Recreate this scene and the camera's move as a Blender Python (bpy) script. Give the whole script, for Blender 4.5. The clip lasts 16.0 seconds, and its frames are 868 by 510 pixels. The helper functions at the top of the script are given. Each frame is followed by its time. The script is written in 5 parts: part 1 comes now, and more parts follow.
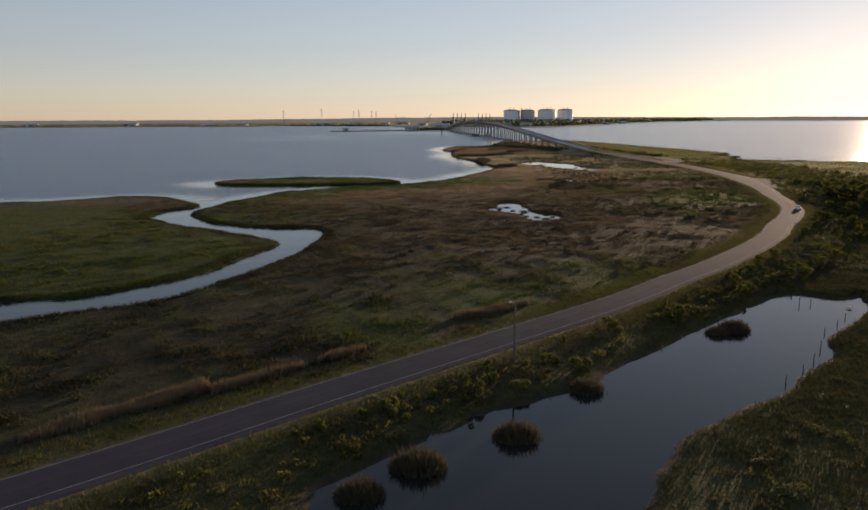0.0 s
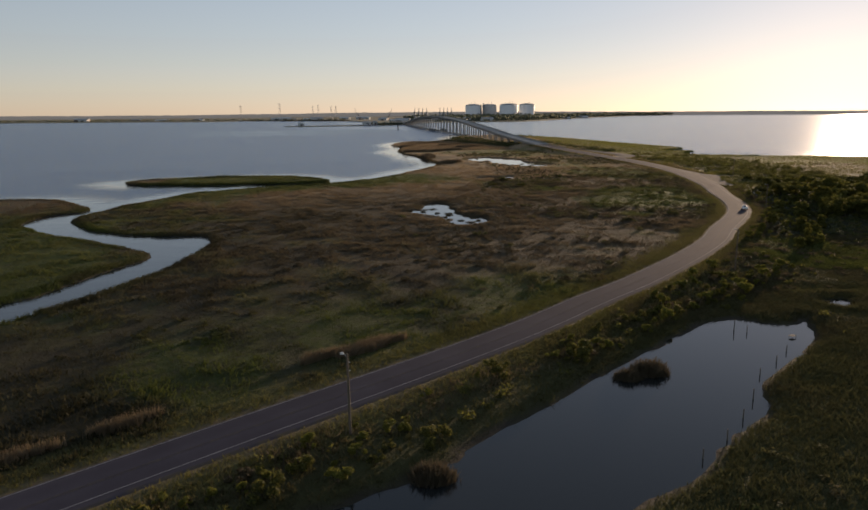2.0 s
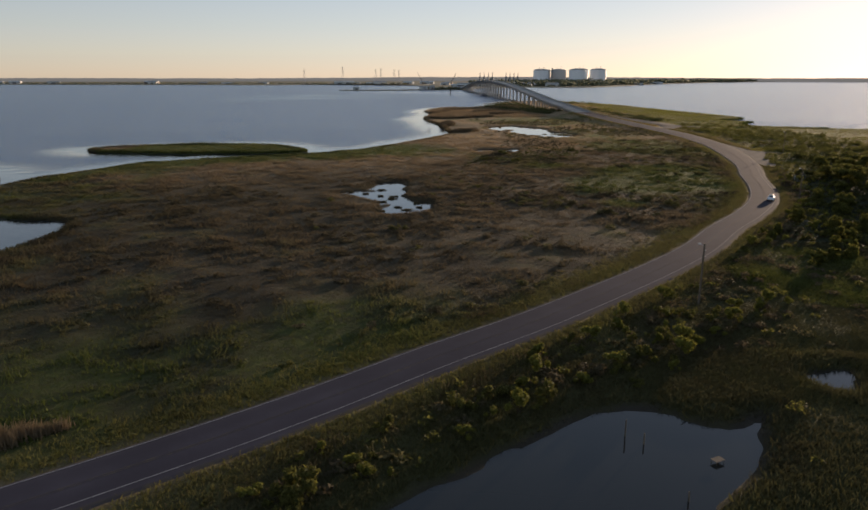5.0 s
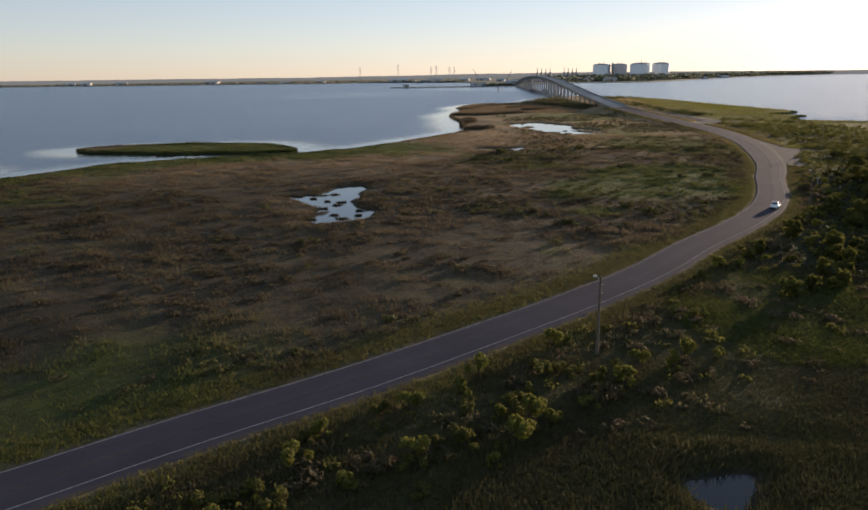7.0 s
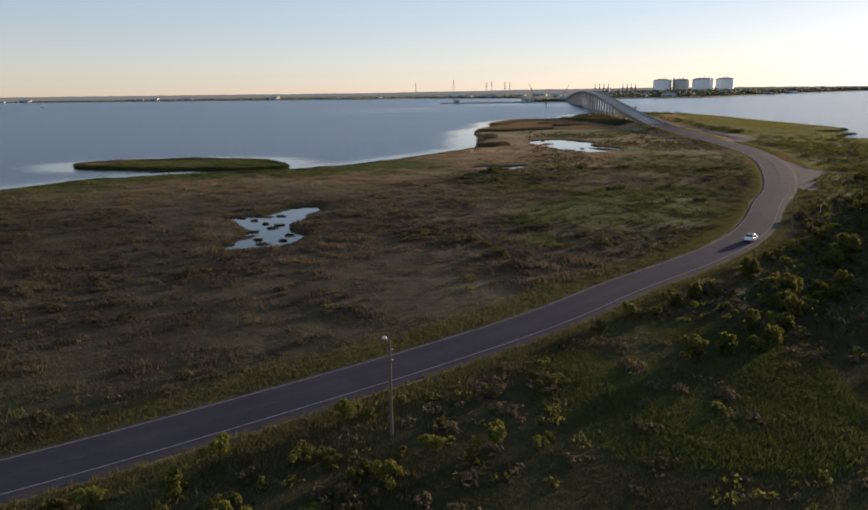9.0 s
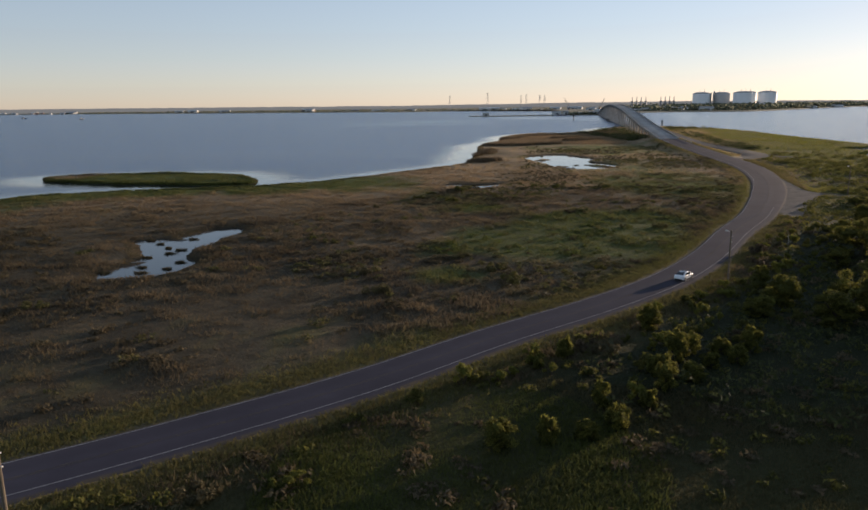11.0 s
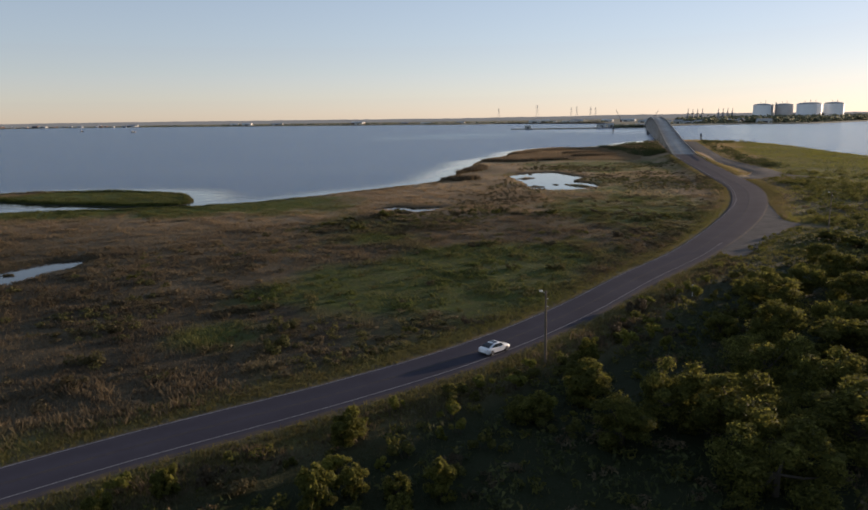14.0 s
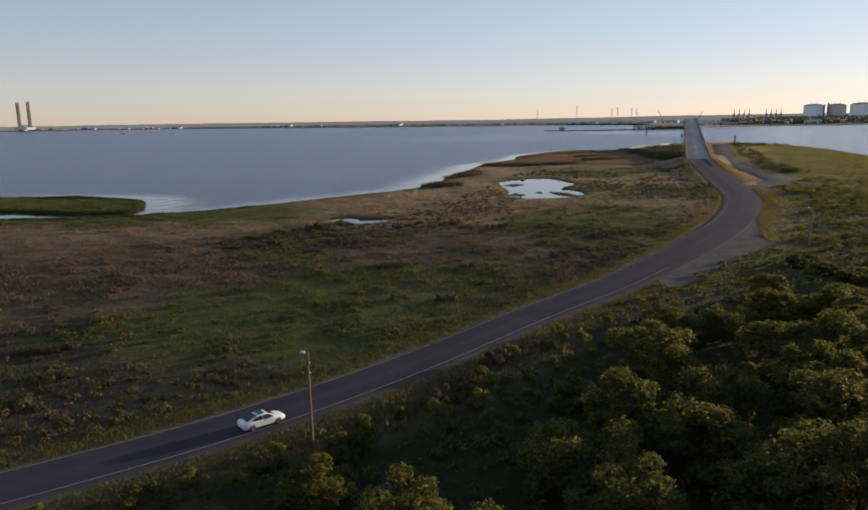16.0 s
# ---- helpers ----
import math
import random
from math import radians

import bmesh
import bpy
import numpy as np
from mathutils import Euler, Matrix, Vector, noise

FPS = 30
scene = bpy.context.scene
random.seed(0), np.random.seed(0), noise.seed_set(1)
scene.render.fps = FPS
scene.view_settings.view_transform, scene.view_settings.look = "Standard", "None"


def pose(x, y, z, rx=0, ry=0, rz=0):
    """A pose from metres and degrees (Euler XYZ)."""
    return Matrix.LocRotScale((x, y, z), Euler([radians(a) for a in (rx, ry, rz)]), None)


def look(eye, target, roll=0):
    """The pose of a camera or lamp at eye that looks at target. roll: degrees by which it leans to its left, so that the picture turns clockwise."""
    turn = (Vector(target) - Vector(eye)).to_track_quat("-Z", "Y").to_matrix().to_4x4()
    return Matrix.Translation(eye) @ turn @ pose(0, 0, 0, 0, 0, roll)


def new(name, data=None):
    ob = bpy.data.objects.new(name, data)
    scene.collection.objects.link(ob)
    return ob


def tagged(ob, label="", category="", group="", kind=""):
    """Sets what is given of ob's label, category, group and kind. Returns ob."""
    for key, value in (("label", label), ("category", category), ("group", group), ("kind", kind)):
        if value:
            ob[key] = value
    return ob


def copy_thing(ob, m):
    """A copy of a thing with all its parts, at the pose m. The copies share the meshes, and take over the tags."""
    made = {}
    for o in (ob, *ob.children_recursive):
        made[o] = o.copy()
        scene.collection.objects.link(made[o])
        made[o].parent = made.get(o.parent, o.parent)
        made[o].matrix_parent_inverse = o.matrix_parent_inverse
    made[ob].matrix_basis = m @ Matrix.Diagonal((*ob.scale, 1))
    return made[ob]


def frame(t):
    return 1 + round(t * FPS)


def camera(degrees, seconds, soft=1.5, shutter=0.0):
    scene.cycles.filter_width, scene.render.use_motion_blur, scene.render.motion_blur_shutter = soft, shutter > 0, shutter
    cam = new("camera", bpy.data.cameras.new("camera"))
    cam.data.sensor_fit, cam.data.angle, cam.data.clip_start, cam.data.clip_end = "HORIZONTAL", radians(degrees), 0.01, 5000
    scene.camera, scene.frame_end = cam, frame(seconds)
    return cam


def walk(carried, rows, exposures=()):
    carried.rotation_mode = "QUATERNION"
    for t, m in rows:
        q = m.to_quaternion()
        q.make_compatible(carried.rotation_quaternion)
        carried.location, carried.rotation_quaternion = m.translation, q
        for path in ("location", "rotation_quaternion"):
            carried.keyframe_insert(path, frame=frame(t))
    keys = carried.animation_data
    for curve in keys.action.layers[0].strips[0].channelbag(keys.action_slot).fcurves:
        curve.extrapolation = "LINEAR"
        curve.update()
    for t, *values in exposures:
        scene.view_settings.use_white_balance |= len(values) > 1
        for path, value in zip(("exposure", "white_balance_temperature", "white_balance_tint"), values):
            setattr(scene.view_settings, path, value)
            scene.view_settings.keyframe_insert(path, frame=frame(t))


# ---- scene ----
cam = camera(63.1, 16.0, soft=1.65)
PATH = [
    (0, (2.641, -0.557, 37.495), (2.64, 1.405, 37.109), -0.3),
    (0.5, (5.632, 6.263, 37.416), (5.692, 8.223, 37.022), -0.3),
    (1, (9.461, 12.952, 37.209), (9.556, 14.91, 36.812), -0.4),
    (1.5, (14.529, 19.663, 36.89), (14.636, 21.621, 36.494), -0.5),
    (2, (20.752, 26.538, 36.485), (20.845, 28.496, 36.085), -0.4),
    (2.5, (27.526, 33.914, 36.05), (27.594, 35.872, 35.644), -0.4),
    (3, (34.38, 41.889, 35.646), (34.416, 43.844, 35.229), -0.4),
    (3.5, (41.171, 50.297, 35.314), (41.178, 52.249, 34.88), -0.5),
    (4, (47.82, 58.497, 35.036), (47.796, 60.444, 34.582), -0.4),
    (4.5, (54.301, 66.273, 34.841), (54.243, 68.214, 34.363), -0.4),
    (4.7, (56.944, 69.207, 34.781), (56.868, 71.145, 34.294), -0.2),
    (7, (88.35, 100.251, 32.608), (88.074, 102.169, 32.111), -0.8),
    (7.5, (94.98, 106.102, 32.302), (94.657, 108.016, 31.818), -0.8),
    (8, (101.238, 111.225, 32.045), (100.874, 113.135, 31.575), -0.8),
    (8.5, (107.422, 116.212, 31.852), (107.018, 118.115, 31.388), -0.8),
    (9, (113.543, 121.569, 31.732), (113.102, 123.466, 31.278), -0.8),
    (9.2, (115.9, 123.845, 31.72), (115.448, 125.741, 31.269), -0.6),
    (11.5, (142.044, 151.563, 31.673), (141.468, 153.433, 31.262), -0.8),
    (12, (147.775, 158.015, 31.702), (147.171, 159.879, 31.297), -0.8),
    (12.5, (153.619, 164.911, 31.747), (152.99, 166.767, 31.348), -0.8),
    (13, (159.444, 172.149, 31.786), (158.786, 173.997, 31.395), -0.7),
    (13.5, (164.686, 179.391, 31.805), (164.004, 181.23, 31.416), -0.9),
    (14, (169.63, 186.754, 31.826), (168.926, 188.586, 31.442), -0.8),
    (14.5, (174.655, 194.406, 31.86), (173.926, 196.228, 31.477), -0.9),
    (15, (179.779, 202.308, 31.896), (179.025, 204.12, 31.514), -0.9),
    (15.5, (184.914, 210.391, 31.93), (184.126, 212.189, 31.548), -1.0),
    (16, (189.989, 218.548, 31.978), (189.17, 220.334, 31.599), -0.9),
]
# the film's exposure opens as the camera turns from the sun
EXPOSURES = [(0.0, 0.32, 6650, 23), (3.5, 0.29, 6650, 23), (7.0, 0.71, 6200, 22), (9.2, 0.66, 6150, 22), (11.0, 0.6, 6150, 22), (16.0, 0.6, 6200, 24)]
walk(cam, [(t, look(eye, target, roll)) for t, eye, target, roll in PATH], EXPOSURES)

# ---- light: a low evening sun ahead and to the right ----
SUN_AZ, SUN_EL = 33.5, 5.8          # degrees from +y towards +x; height over the horizon
world = bpy.data.worlds.new("evening_sky")
scene.world = world
world.use_nodes = True
wn = world.node_tree
sky = wn.nodes.new("ShaderNodeTexSky")
sky.sky_type = 'NISHITA'
sky.sun_disc = False
sky.sun_elevation = radians(SUN_EL)
sky.sun_rotation = radians(SUN_AZ)
sky.air_density, sky.dust_density, sky.ozone_density = 0.85, 0.12, 2.0
haze = wn.nodes.new("ShaderNodeHueSaturation")     # a hazy, pale evening sky
haze.inputs["Hue"].default_value = 0.49
haze.inputs["Saturation"].default_value = 0.82
haze.inputs["Value"].default_value = 1.33
veil = wn.nodes.new("ShaderNodeGamma")             # haze evens out the sunward and the far side of the sky
veil.inputs["Gamma"].default_value = 0.62
wn.links.new(sky.outputs[0], veil.inputs["Color"])
wn.links.new(veil.outputs[0], haze.inputs["Color"])
wn.links.new(haze.outputs[0], wn.nodes["Background"].inputs[0])
wn.nodes["Background"].inputs[1].default_value = 0.145
sun = new("sun", bpy.data.lights.new("sun", "SUN"))
sun.data.energy, sun.data.angle, sun.data.color = 4.4, radians(0.8), (1.0, 0.78, 0.5)
SUN_DIR = Vector((math.sin(radians(SUN_AZ)) * math.cos(radians(SUN_EL)), math.cos(radians(SUN_AZ)) * math.cos(radians(SUN_EL)), math.sin(radians(SUN_EL))))
sun.matrix_world = Matrix.Translation((200, 400, 120)) @ (-SUN_DIR).to_track_quat("-Z", "Y").to_matrix().to_4x4()


# ---- materials ----
class Mat:
    """A node material: a Principled surface with the sockets ready to be fed."""

    def __init__(self, name, color=(0.5, 0.5, 0.5), rough=0.6, metal=0.0, spec=0.5):
        self.mat = bpy.data.materials.new(name)
        self.mat.use_nodes = True
        self.t = self.mat.node_tree
        self.p = self.t.nodes["Principled BSDF"]
        self.p.inputs["Base Color"].default_value = (*color, 1)
        self.p.inputs["Roughness"].default_value = rough
        self.p.inputs["Metallic"].default_value = metal
        self.p.inputs["Specular IOR Level"].default_value = spec
        self.geo = self.t.nodes.new("ShaderNodeNewGeometry")

    def node(self, kind, **values):
        n = self.t.nodes.new(kind)
        for k, v in values.items():
            n.inputs[k.replace("_", " ")].default_value = v
        return n

    def link(self, a, b):
        self.t.links.new(a, b)

    def noise(self, scale, detail=4.0, rough=0.6, stretch=None):
        n = self.node("ShaderNodeTexNoise", Scale=scale, Detail=detail, Roughness=rough)
        src = self.geo.outputs["Position"]
        if stretch:
            m = self.t.nodes.new("ShaderNodeMapping")
            m.inputs["Scale"].default_value = stretch
            self.link(src, m.inputs["Vector"])
            src = m.outputs[0]
        self.link(src, n.inputs["Vector"])
        return n.outputs["Fac"]

    def ramp(self, fac, stops):
        r = self.t.nodes.new("ShaderNodeValToRGB")
        e = r.color_ramp.elements
        while len(e) < len(stops):
            e.new(0.5)
        for k, (pos, c) in enumerate(stops):
            e[k].position = pos
            e[k].color = (*c, 1) if len(c) == 3 else c
        self.link(fac, r.inputs[0])
        return r.outputs[0]

    def mix(self, fac, a, b, blend="MIX"):
        m = self.t.nodes.new("ShaderNodeMix")
        m.data_type, m.blend_type = "RGBA", blend
        for sock, val in ((m.inputs[0], fac), (m.inputs[6], a), (m.inputs[7], b)):
            if isinstance(val, bpy.types.NodeSocket):
                self.link(val, sock)
            elif isinstance(val, (int, float)):
                sock.default_value = val
            else:
                sock.default_value = (*val, 1)
        return m.outputs[2]

    def calc(self, op, a, b=0.0):
        m = self.t.nodes.new("ShaderNodeMath")
        m.operation = op
        for sock, val in ((m.inputs[0], a), (m.inputs[1], b)):
            if isinstance(val, bpy.types.NodeSocket):
                self.link(val, sock)
            else:
                sock.default_value = val
        return m.outputs[0]

    def span(self, v, a, b, c=0.0, d=1.0):
        m = self.t.nodes.new("ShaderNodeMapRange")
        m.inputs[1].default_value, m.inputs[2].default_value, m.inputs[3].default_value, m.inputs[4].default_value = a, b, c, d
        self.link(v, m.inputs[0])
        return m.outputs[0]

    def bump(self, height, strength=0.4, distance=0.1):
        b = self.t.nodes.new("ShaderNodeBump")
        b.inputs["Strength"].default_value, b.inputs["Distance"].default_value = strength, distance
        self.link(height, b.inputs["Height"])
        self.link(b.outputs[0], self.p.inputs["Normal"])

    def color(self, c):
        self.link(c, self.p.inputs["Base Color"])
        return self

    def attr(self, name):
        a = self.t.nodes.new("ShaderNodeAttribute")
        a.attribute_name = name
        return a.outputs["Fac"]

    def translucent(self, share, c):
        """Lets part of the light through, as leaves and blades do."""
        tr = self.t.nodes.new("ShaderNodeBsdfTranslucent")
        self.link(c, tr.inputs[0])
        mx = self.t.nodes.new("ShaderNodeMixShader")
        mx.inputs[0].default_value = share
        self.link(self.p.outputs[0], mx.inputs[1])
        self.link(tr.outputs[0], mx.inputs[2])
        self.link(mx.outputs[0], self.t.nodes["Material Output"].inputs["Surface"])


BROWN, UMBER, GREEN, STRAW = (0.145, 0.114, 0.069), (0.068, 0.055, 0.034), (0.085, 0.112, 0.021), (0.26, 0.2, 0.112)
# tan that puts distance haze into the colour of the northern marsh
HAZE_TAN = (0.41, 0.295, 0.178)
# dark olive marsh tone that also paints in the lens's dim corner
VIGNETTE_OLIVE = (0.022, 0.024, 0.01)


def marsh_colour(m, lush, straw=0.5):
    """Brown cordgrass with green hollows, by broad and fine patches. lush: how far the green spreads beyond the damp hollows."""
    middle = m.noise(0.07, 4.0, 0.6, (1.0, 0.6, 1.0))
    fine = m.noise(0.55, 5.0, 0.65)
    green = m.span(m.calc("ADD", m.attr("lush"), m.calc("MULTIPLY", middle, 0.9)), 0.85 - lush, 1.15 - lush)
    c = m.mix(m.span(middle, 0.38, 0.62), UMBER, BROWN)
    # the far marsh is lifted towards tan in place of haze
    c = m.mix(m.calc("MULTIPLY", m.attr("tan"), m.span(middle, 0.3, 0.65, 0.85, 0.6)), c, HAZE_TAN)
    c = m.mix(green, c, GREEN)
    # lens dimming put into the colour as dark olive
    c = m.mix(m.calc("MULTIPLY", m.calc("MULTIPLY", m.attr("vignette"), m.span(green, 0.0, 1.0, 1.0, 0.45)), m.span(middle, 0.3, 0.7, 0.95, 0.6)), c, VIGNETTE_OLIVE)
    c = m.mix(m.calc("MULTIPLY", m.span(fine, 0.45, 0.8, 0.0, straw), m.span(m.calc("SUBTRACT", m.attr("tan"), m.attr("vignette")), -1.0, 1.0, 0.05, 1.0)), c, STRAW)
    return c, fine


soil = Mat("marsh_soil", rough=0.95, spec=0.1)
c, fine = marsh_colour(soil, 0.11, 0.2)
c = soil.mix(soil.calc("MULTIPLY", soil.span(soil.noise(0.33, 5.0, 0.7), 0.3, 0.7, 0.75, 0.2), soil.span(soil.attr("tan"), 0.0, 1.0, 1.0, 0.35)), c, (0.034, 0.028, 0.018))     # wet litter between the tufts, thinner where the haze tan pales the north
c = soil.mix(soil.calc("MULTIPLY", soil.attr("damp"), soil.span(soil.noise(0.05, 4), 0.3, 0.6, 0.8, 1.0)), c, (0.056, 0.056, 0.022))
verge = soil.attr("verge")
c = soil.mix(soil.calc("MULTIPLY", verge, soil.span(soil.noise(0.25, 4), 0.35, 0.6, 0.3, 1.0)), c, (0.115, 0.108, 0.036))
c = soil.mix(soil.calc("MULTIPLY", soil.attr("shoulder"), soil.span(soil.noise(0.4, 4), 0.3, 0.6, 0.4, 1.0)), c, (0.15, 0.115, 0.068))
# the grove's shade put into the soil colour as near-black green
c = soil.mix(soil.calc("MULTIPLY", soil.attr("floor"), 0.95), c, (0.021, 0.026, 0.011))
c = soil.mix(soil.attr("mud"), c, (0.045, 0.038, 0.03))
soil.color(c)
soil.bump(soil.noise(0.9, 6.0, 0.7), 1.0, 0.6)


def grass_material(name, lush, tint, share=0.35, straw=0.5, dye=0.25, bright=1.8):
    m = Mat(name, rough=0.85, spec=0.15)
    c, fine = marsh_colour(m, lush, straw)
    rnd = m.geo.outputs["Random Per Island"]
    c = m.mix(0.6, c, m.ramp(rnd, [(0.0, (0.45, 0.45, 0.42)), (0.55, (1.0, 1.0, 1.0)), (1.0, (bright, bright * 0.92, bright * 0.78))]), "MULTIPLY")
    c = m.mix(m.span(m.attr("vignette"), 0.0, 1.0, dye, dye * (1.0 if dye > 0.5 else 0.25)), c, tint)
    m.color(c)
    m.translucent(share, c)
    return m.mat


marsh_blades = grass_material("marsh_grass_blades", 0.11, (0.12, 0.088, 0.06), 0.4, 0.5, 0.3, 1.6)
# paler copy of the marsh blades, with distance haze put into its colour
hazed_blades = grass_material("hazed_marsh_blades", 0.11, (0.36, 0.28, 0.165), 0.5, 0.6, 0.4, 1.5)
damp_blades = grass_material("damp_green_blades", 0.3, (0.075, 0.086, 0.02), 0.4, 0.05, 0.65, 1.2)
scrub_blades = grass_material("low_scrub_leaves", 0.1, (0.065, 0.055, 0.032), 0.35)
straw_blades = grass_material("straw_blades", -0.3, (0.24, 0.175, 0.11), 0.35, 0.5, 0.65)
reed_blades = grass_material("reed_blades", 0.1, (0.034, 0.036, 0.016), 0.3, 0.2, 0.5)
meadow_blades = grass_material("meadow_grass_blades", 0.3, (0.19, 0.18, 0.042), 0.55, 0.12, 0.6)
clump_blades = grass_material("clump_reed_blades", -0.2, (0.10, 0.078, 0.052), 0.3, 0.1, 0.6, 1.2)
sedge_blades = grass_material("sedge_blades", 0.3, (0.08, 0.068, 0.033), 0.3, 0.05, 0.75, 1.2)
verge_blades = grass_material("verge_grass_blades", 0.18, (0.155, 0.138, 0.043), 0.42, 0.4, 0.65)


def leaf_material(name, dark, light, share=0.45):
    m = Mat(name, rough=0.75, spec=0.15)
    rnd = m.geo.outputs["Random Per Island"]
    c = m.ramp(m.calc("ADD", m.calc("MULTIPLY", rnd, 0.45), m.calc("MULTIPLY", m.noise(0.8, 3.0), 0.6)), [(0.27, dark), (0.6, tuple(0.72 * a + 0.28 * b for a, b in zip(dark, light))), (0.95, light)])
    info = m.t.nodes.new("ShaderNodeObjectInfo")
    c = m.mix(m.span(info.outputs["Random"], 0.0, 1.0, 0.0, 0.4), c, (0.085, 0.088, 0.02))
    m.color(c)
    m.translucent(share, c)
    return m.mat


tree_leaves = leaf_material("tree_leaves", (0.052, 0.056, 0.015), (0.34, 0.32, 0.066), 0.62)
shrub_leaves = leaf_material("shrub_leaves", (0.044, 0.05, 0.016), (0.28, 0.25, 0.06), 0.52)
bright_leaves = leaf_material("bright_shrub_leaves", (0.11, 0.115, 0.022), (0.27, 0.25, 0.05), 0.5)
# dark green of the bridge bushes; also paints the grove's shade into the undergrowth
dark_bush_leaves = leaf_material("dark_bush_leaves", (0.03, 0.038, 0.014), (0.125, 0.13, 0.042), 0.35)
mat_leaves = leaf_material("low_mat_leaves", (0.042, 0.044, 0.02), (0.23, 0.2, 0.075), 0.42)
grey_leaves = leaf_material("dry_shrub_leaves", (0.052, 0.041, 0.026), (0.15, 0.115, 0.07), 0.3)

bark = Mat("bark", (0.06, 0.048, 0.034), 0.9, spec=0.2)
bark.bump(bark.noise(9.0, 4.0, 0.7, (1, 1, 0.2)), 0.6, 0.03)

asphalt = Mat("asphalt", rough=0.9, spec=0.045)
a = asphalt.mix(asphalt.span(asphalt.noise(0.11, 5.0, 0.65), 0.35, 0.65), (0.044, 0.041, 0.054), (0.066, 0.061, 0.078))
a = asphalt.mix(asphalt.span(asphalt.noise(28.0, 2.0), 0.35, 0.7, 0.0, 0.5), a, (0.056, 0.053, 0.06))
a = asphalt.mix(asphalt.calc("MULTIPLY", asphalt.attr("wheel"), 0.45), a, (0.04, 0.037, 0.046))
a = asphalt.mix(asphalt.calc("MULTIPLY", asphalt.attr("edge"), asphalt.span(asphalt.noise(0.5, 5.0), 0.3, 0.6)), a, (0.10, 0.08, 0.055))
asphalt.color(a)
asphalt.bump(asphalt.noise(14.0, 5.0, 0.7), 0.12, 0.02)

gravel = Mat("gravel_road", rough=0.95, spec=0.03)
gravel.color(gravel.mix(gravel.span(gravel.noise(0.3, 6.0, 0.7), 0.35, 0.65), (0.08, 0.073, 0.068), (0.128, 0.116, 0.106)))
gravel.bump(gravel.noise(6.0, 5.0, 0.7), 0.6, 0.05)

paint_white = Mat("white_road_paint", rough=0.9, spec=0.045)
paint_white.color(paint_white.mix(paint_white.span(paint_white.noise(3.5, 6.0, 0.75), 0.42, 0.78), (0.28, 0.272, 0.275), (0.08, 0.075, 0.077)))
paint_yellow = Mat("yellow_road_paint", rough=0.9, spec=0.045)
paint_yellow.color(paint_yellow.mix(paint_yellow.span(paint_yellow.noise(1.3, 6.0, 0.75), 0.36, 0.58), (0.105, 0.088, 0.06), (0.062, 0.056, 0.062)))

concrete = Mat("concrete", rough=0.9, spec=0.1)
cc = concrete.mix(concrete.span(concrete.noise(0.08, 5.0, 0.65, (1, 0.3, 2.0)), 0.35, 0.7), (0.31, 0.29, 0.265), (0.43, 0.41, 0.375))
concrete.color(concrete.mix(concrete.span(concrete.noise(0.9, 5.0, 0.7, (1, 1, 0.15)), 0.5, 0.75, 0.0, 0.6), cc, (0.16, 0.145, 0.125)))
concrete.bump(concrete.noise(2.0, 4.0), 0.3, 0.05)

water = Mat("bay_water", (0.04, 0.07, 0.14), 0.12, spec=0.5)
water.p.inputs["IOR"].default_value = 1.33
calm = water.attr("calm")
water.color(water.mix(calm, (0.015, 0.06, 0.14), (0.016, 0.018, 0.018)))
rip = water.calc("ADD", water.calc("MULTIPLY", water.noise(0.9, 3.0, 0.6, (0.45, 1.0, 1.0)), 0.5), water.calc("MULTIPLY", water.noise(0.17, 3.0, 0.6, (0.5, 1.0, 1.0)), 1.2))
gust = water.span(water.noise(0.012, 3.0, 0.5, (0.35, 1.2, 1.0)), 0.35, 0.65, 0.65, 1.0)
rip = water.calc("MULTIPLY", rip, water.calc("MULTIPLY", gust, water.calc("SUBTRACT", 1.0, calm)))
water.bump(rip, 1.0, 0.8)
water.link(water.span(calm, 0.0, 1.0, 0.27, 0.04), water.p.inputs["Roughness"])



def plain(name, color, rough=0.6, metal=0.0, spec=0.5, dirt=0.25, scale=3.0):
    m = Mat(name, color, rough, metal, spec)
    m.color(m.mix(m.span(m.noise(scale, 5.0, 0.65), 0.4, 0.75, 0.0, dirt), color, tuple(x * 0.55 for x in color)))
    return m.mat


wood_pole = Mat("weathered_pole_wood", rough=0.85, spec=0.2)
wood_pole.color(wood_pole.mix(wood_pole.span(wood_pole.noise(5.0, 5.0, 0.7, (3, 3, 0.12)), 0.3, 0.7), (0.08, 0.062, 0.045), (0.18, 0.148, 0.11)))
wood_pole.bump(wood_pole.noise(12.0, 4.0, 0.7, (3, 3, 0.1)), 0.5, 0.02)
steel = plain("galvanised_steel", (0.42, 0.42, 0.41), 0.45, 0.8)
dark_steel = plain("dark_steel", (0.10, 0.10, 0.11), 0.6, 0.4, scale=0.2)
# steel paled evenly, with haze put into the colour of distant things
pale_steel = plain("hazed_grey_steel", (0.30, 0.30, 0.31), 0.7, 0.2, scale=0.2)
rust_steel = plain("rusty_steel", (0.16, 0.105, 0.08), 0.7, 0.2, scale=0.1)
tank_white = plain("white_tank_paint", (0.88, 0.88, 0.88), 0.5, dirt=0.15, scale=0.06)
# a little darker and browner than the white tank paint
tank_dull = plain("dull_tank_paint", (0.6, 0.56, 0.53), 0.7, dirt=0.4, scale=0.06)
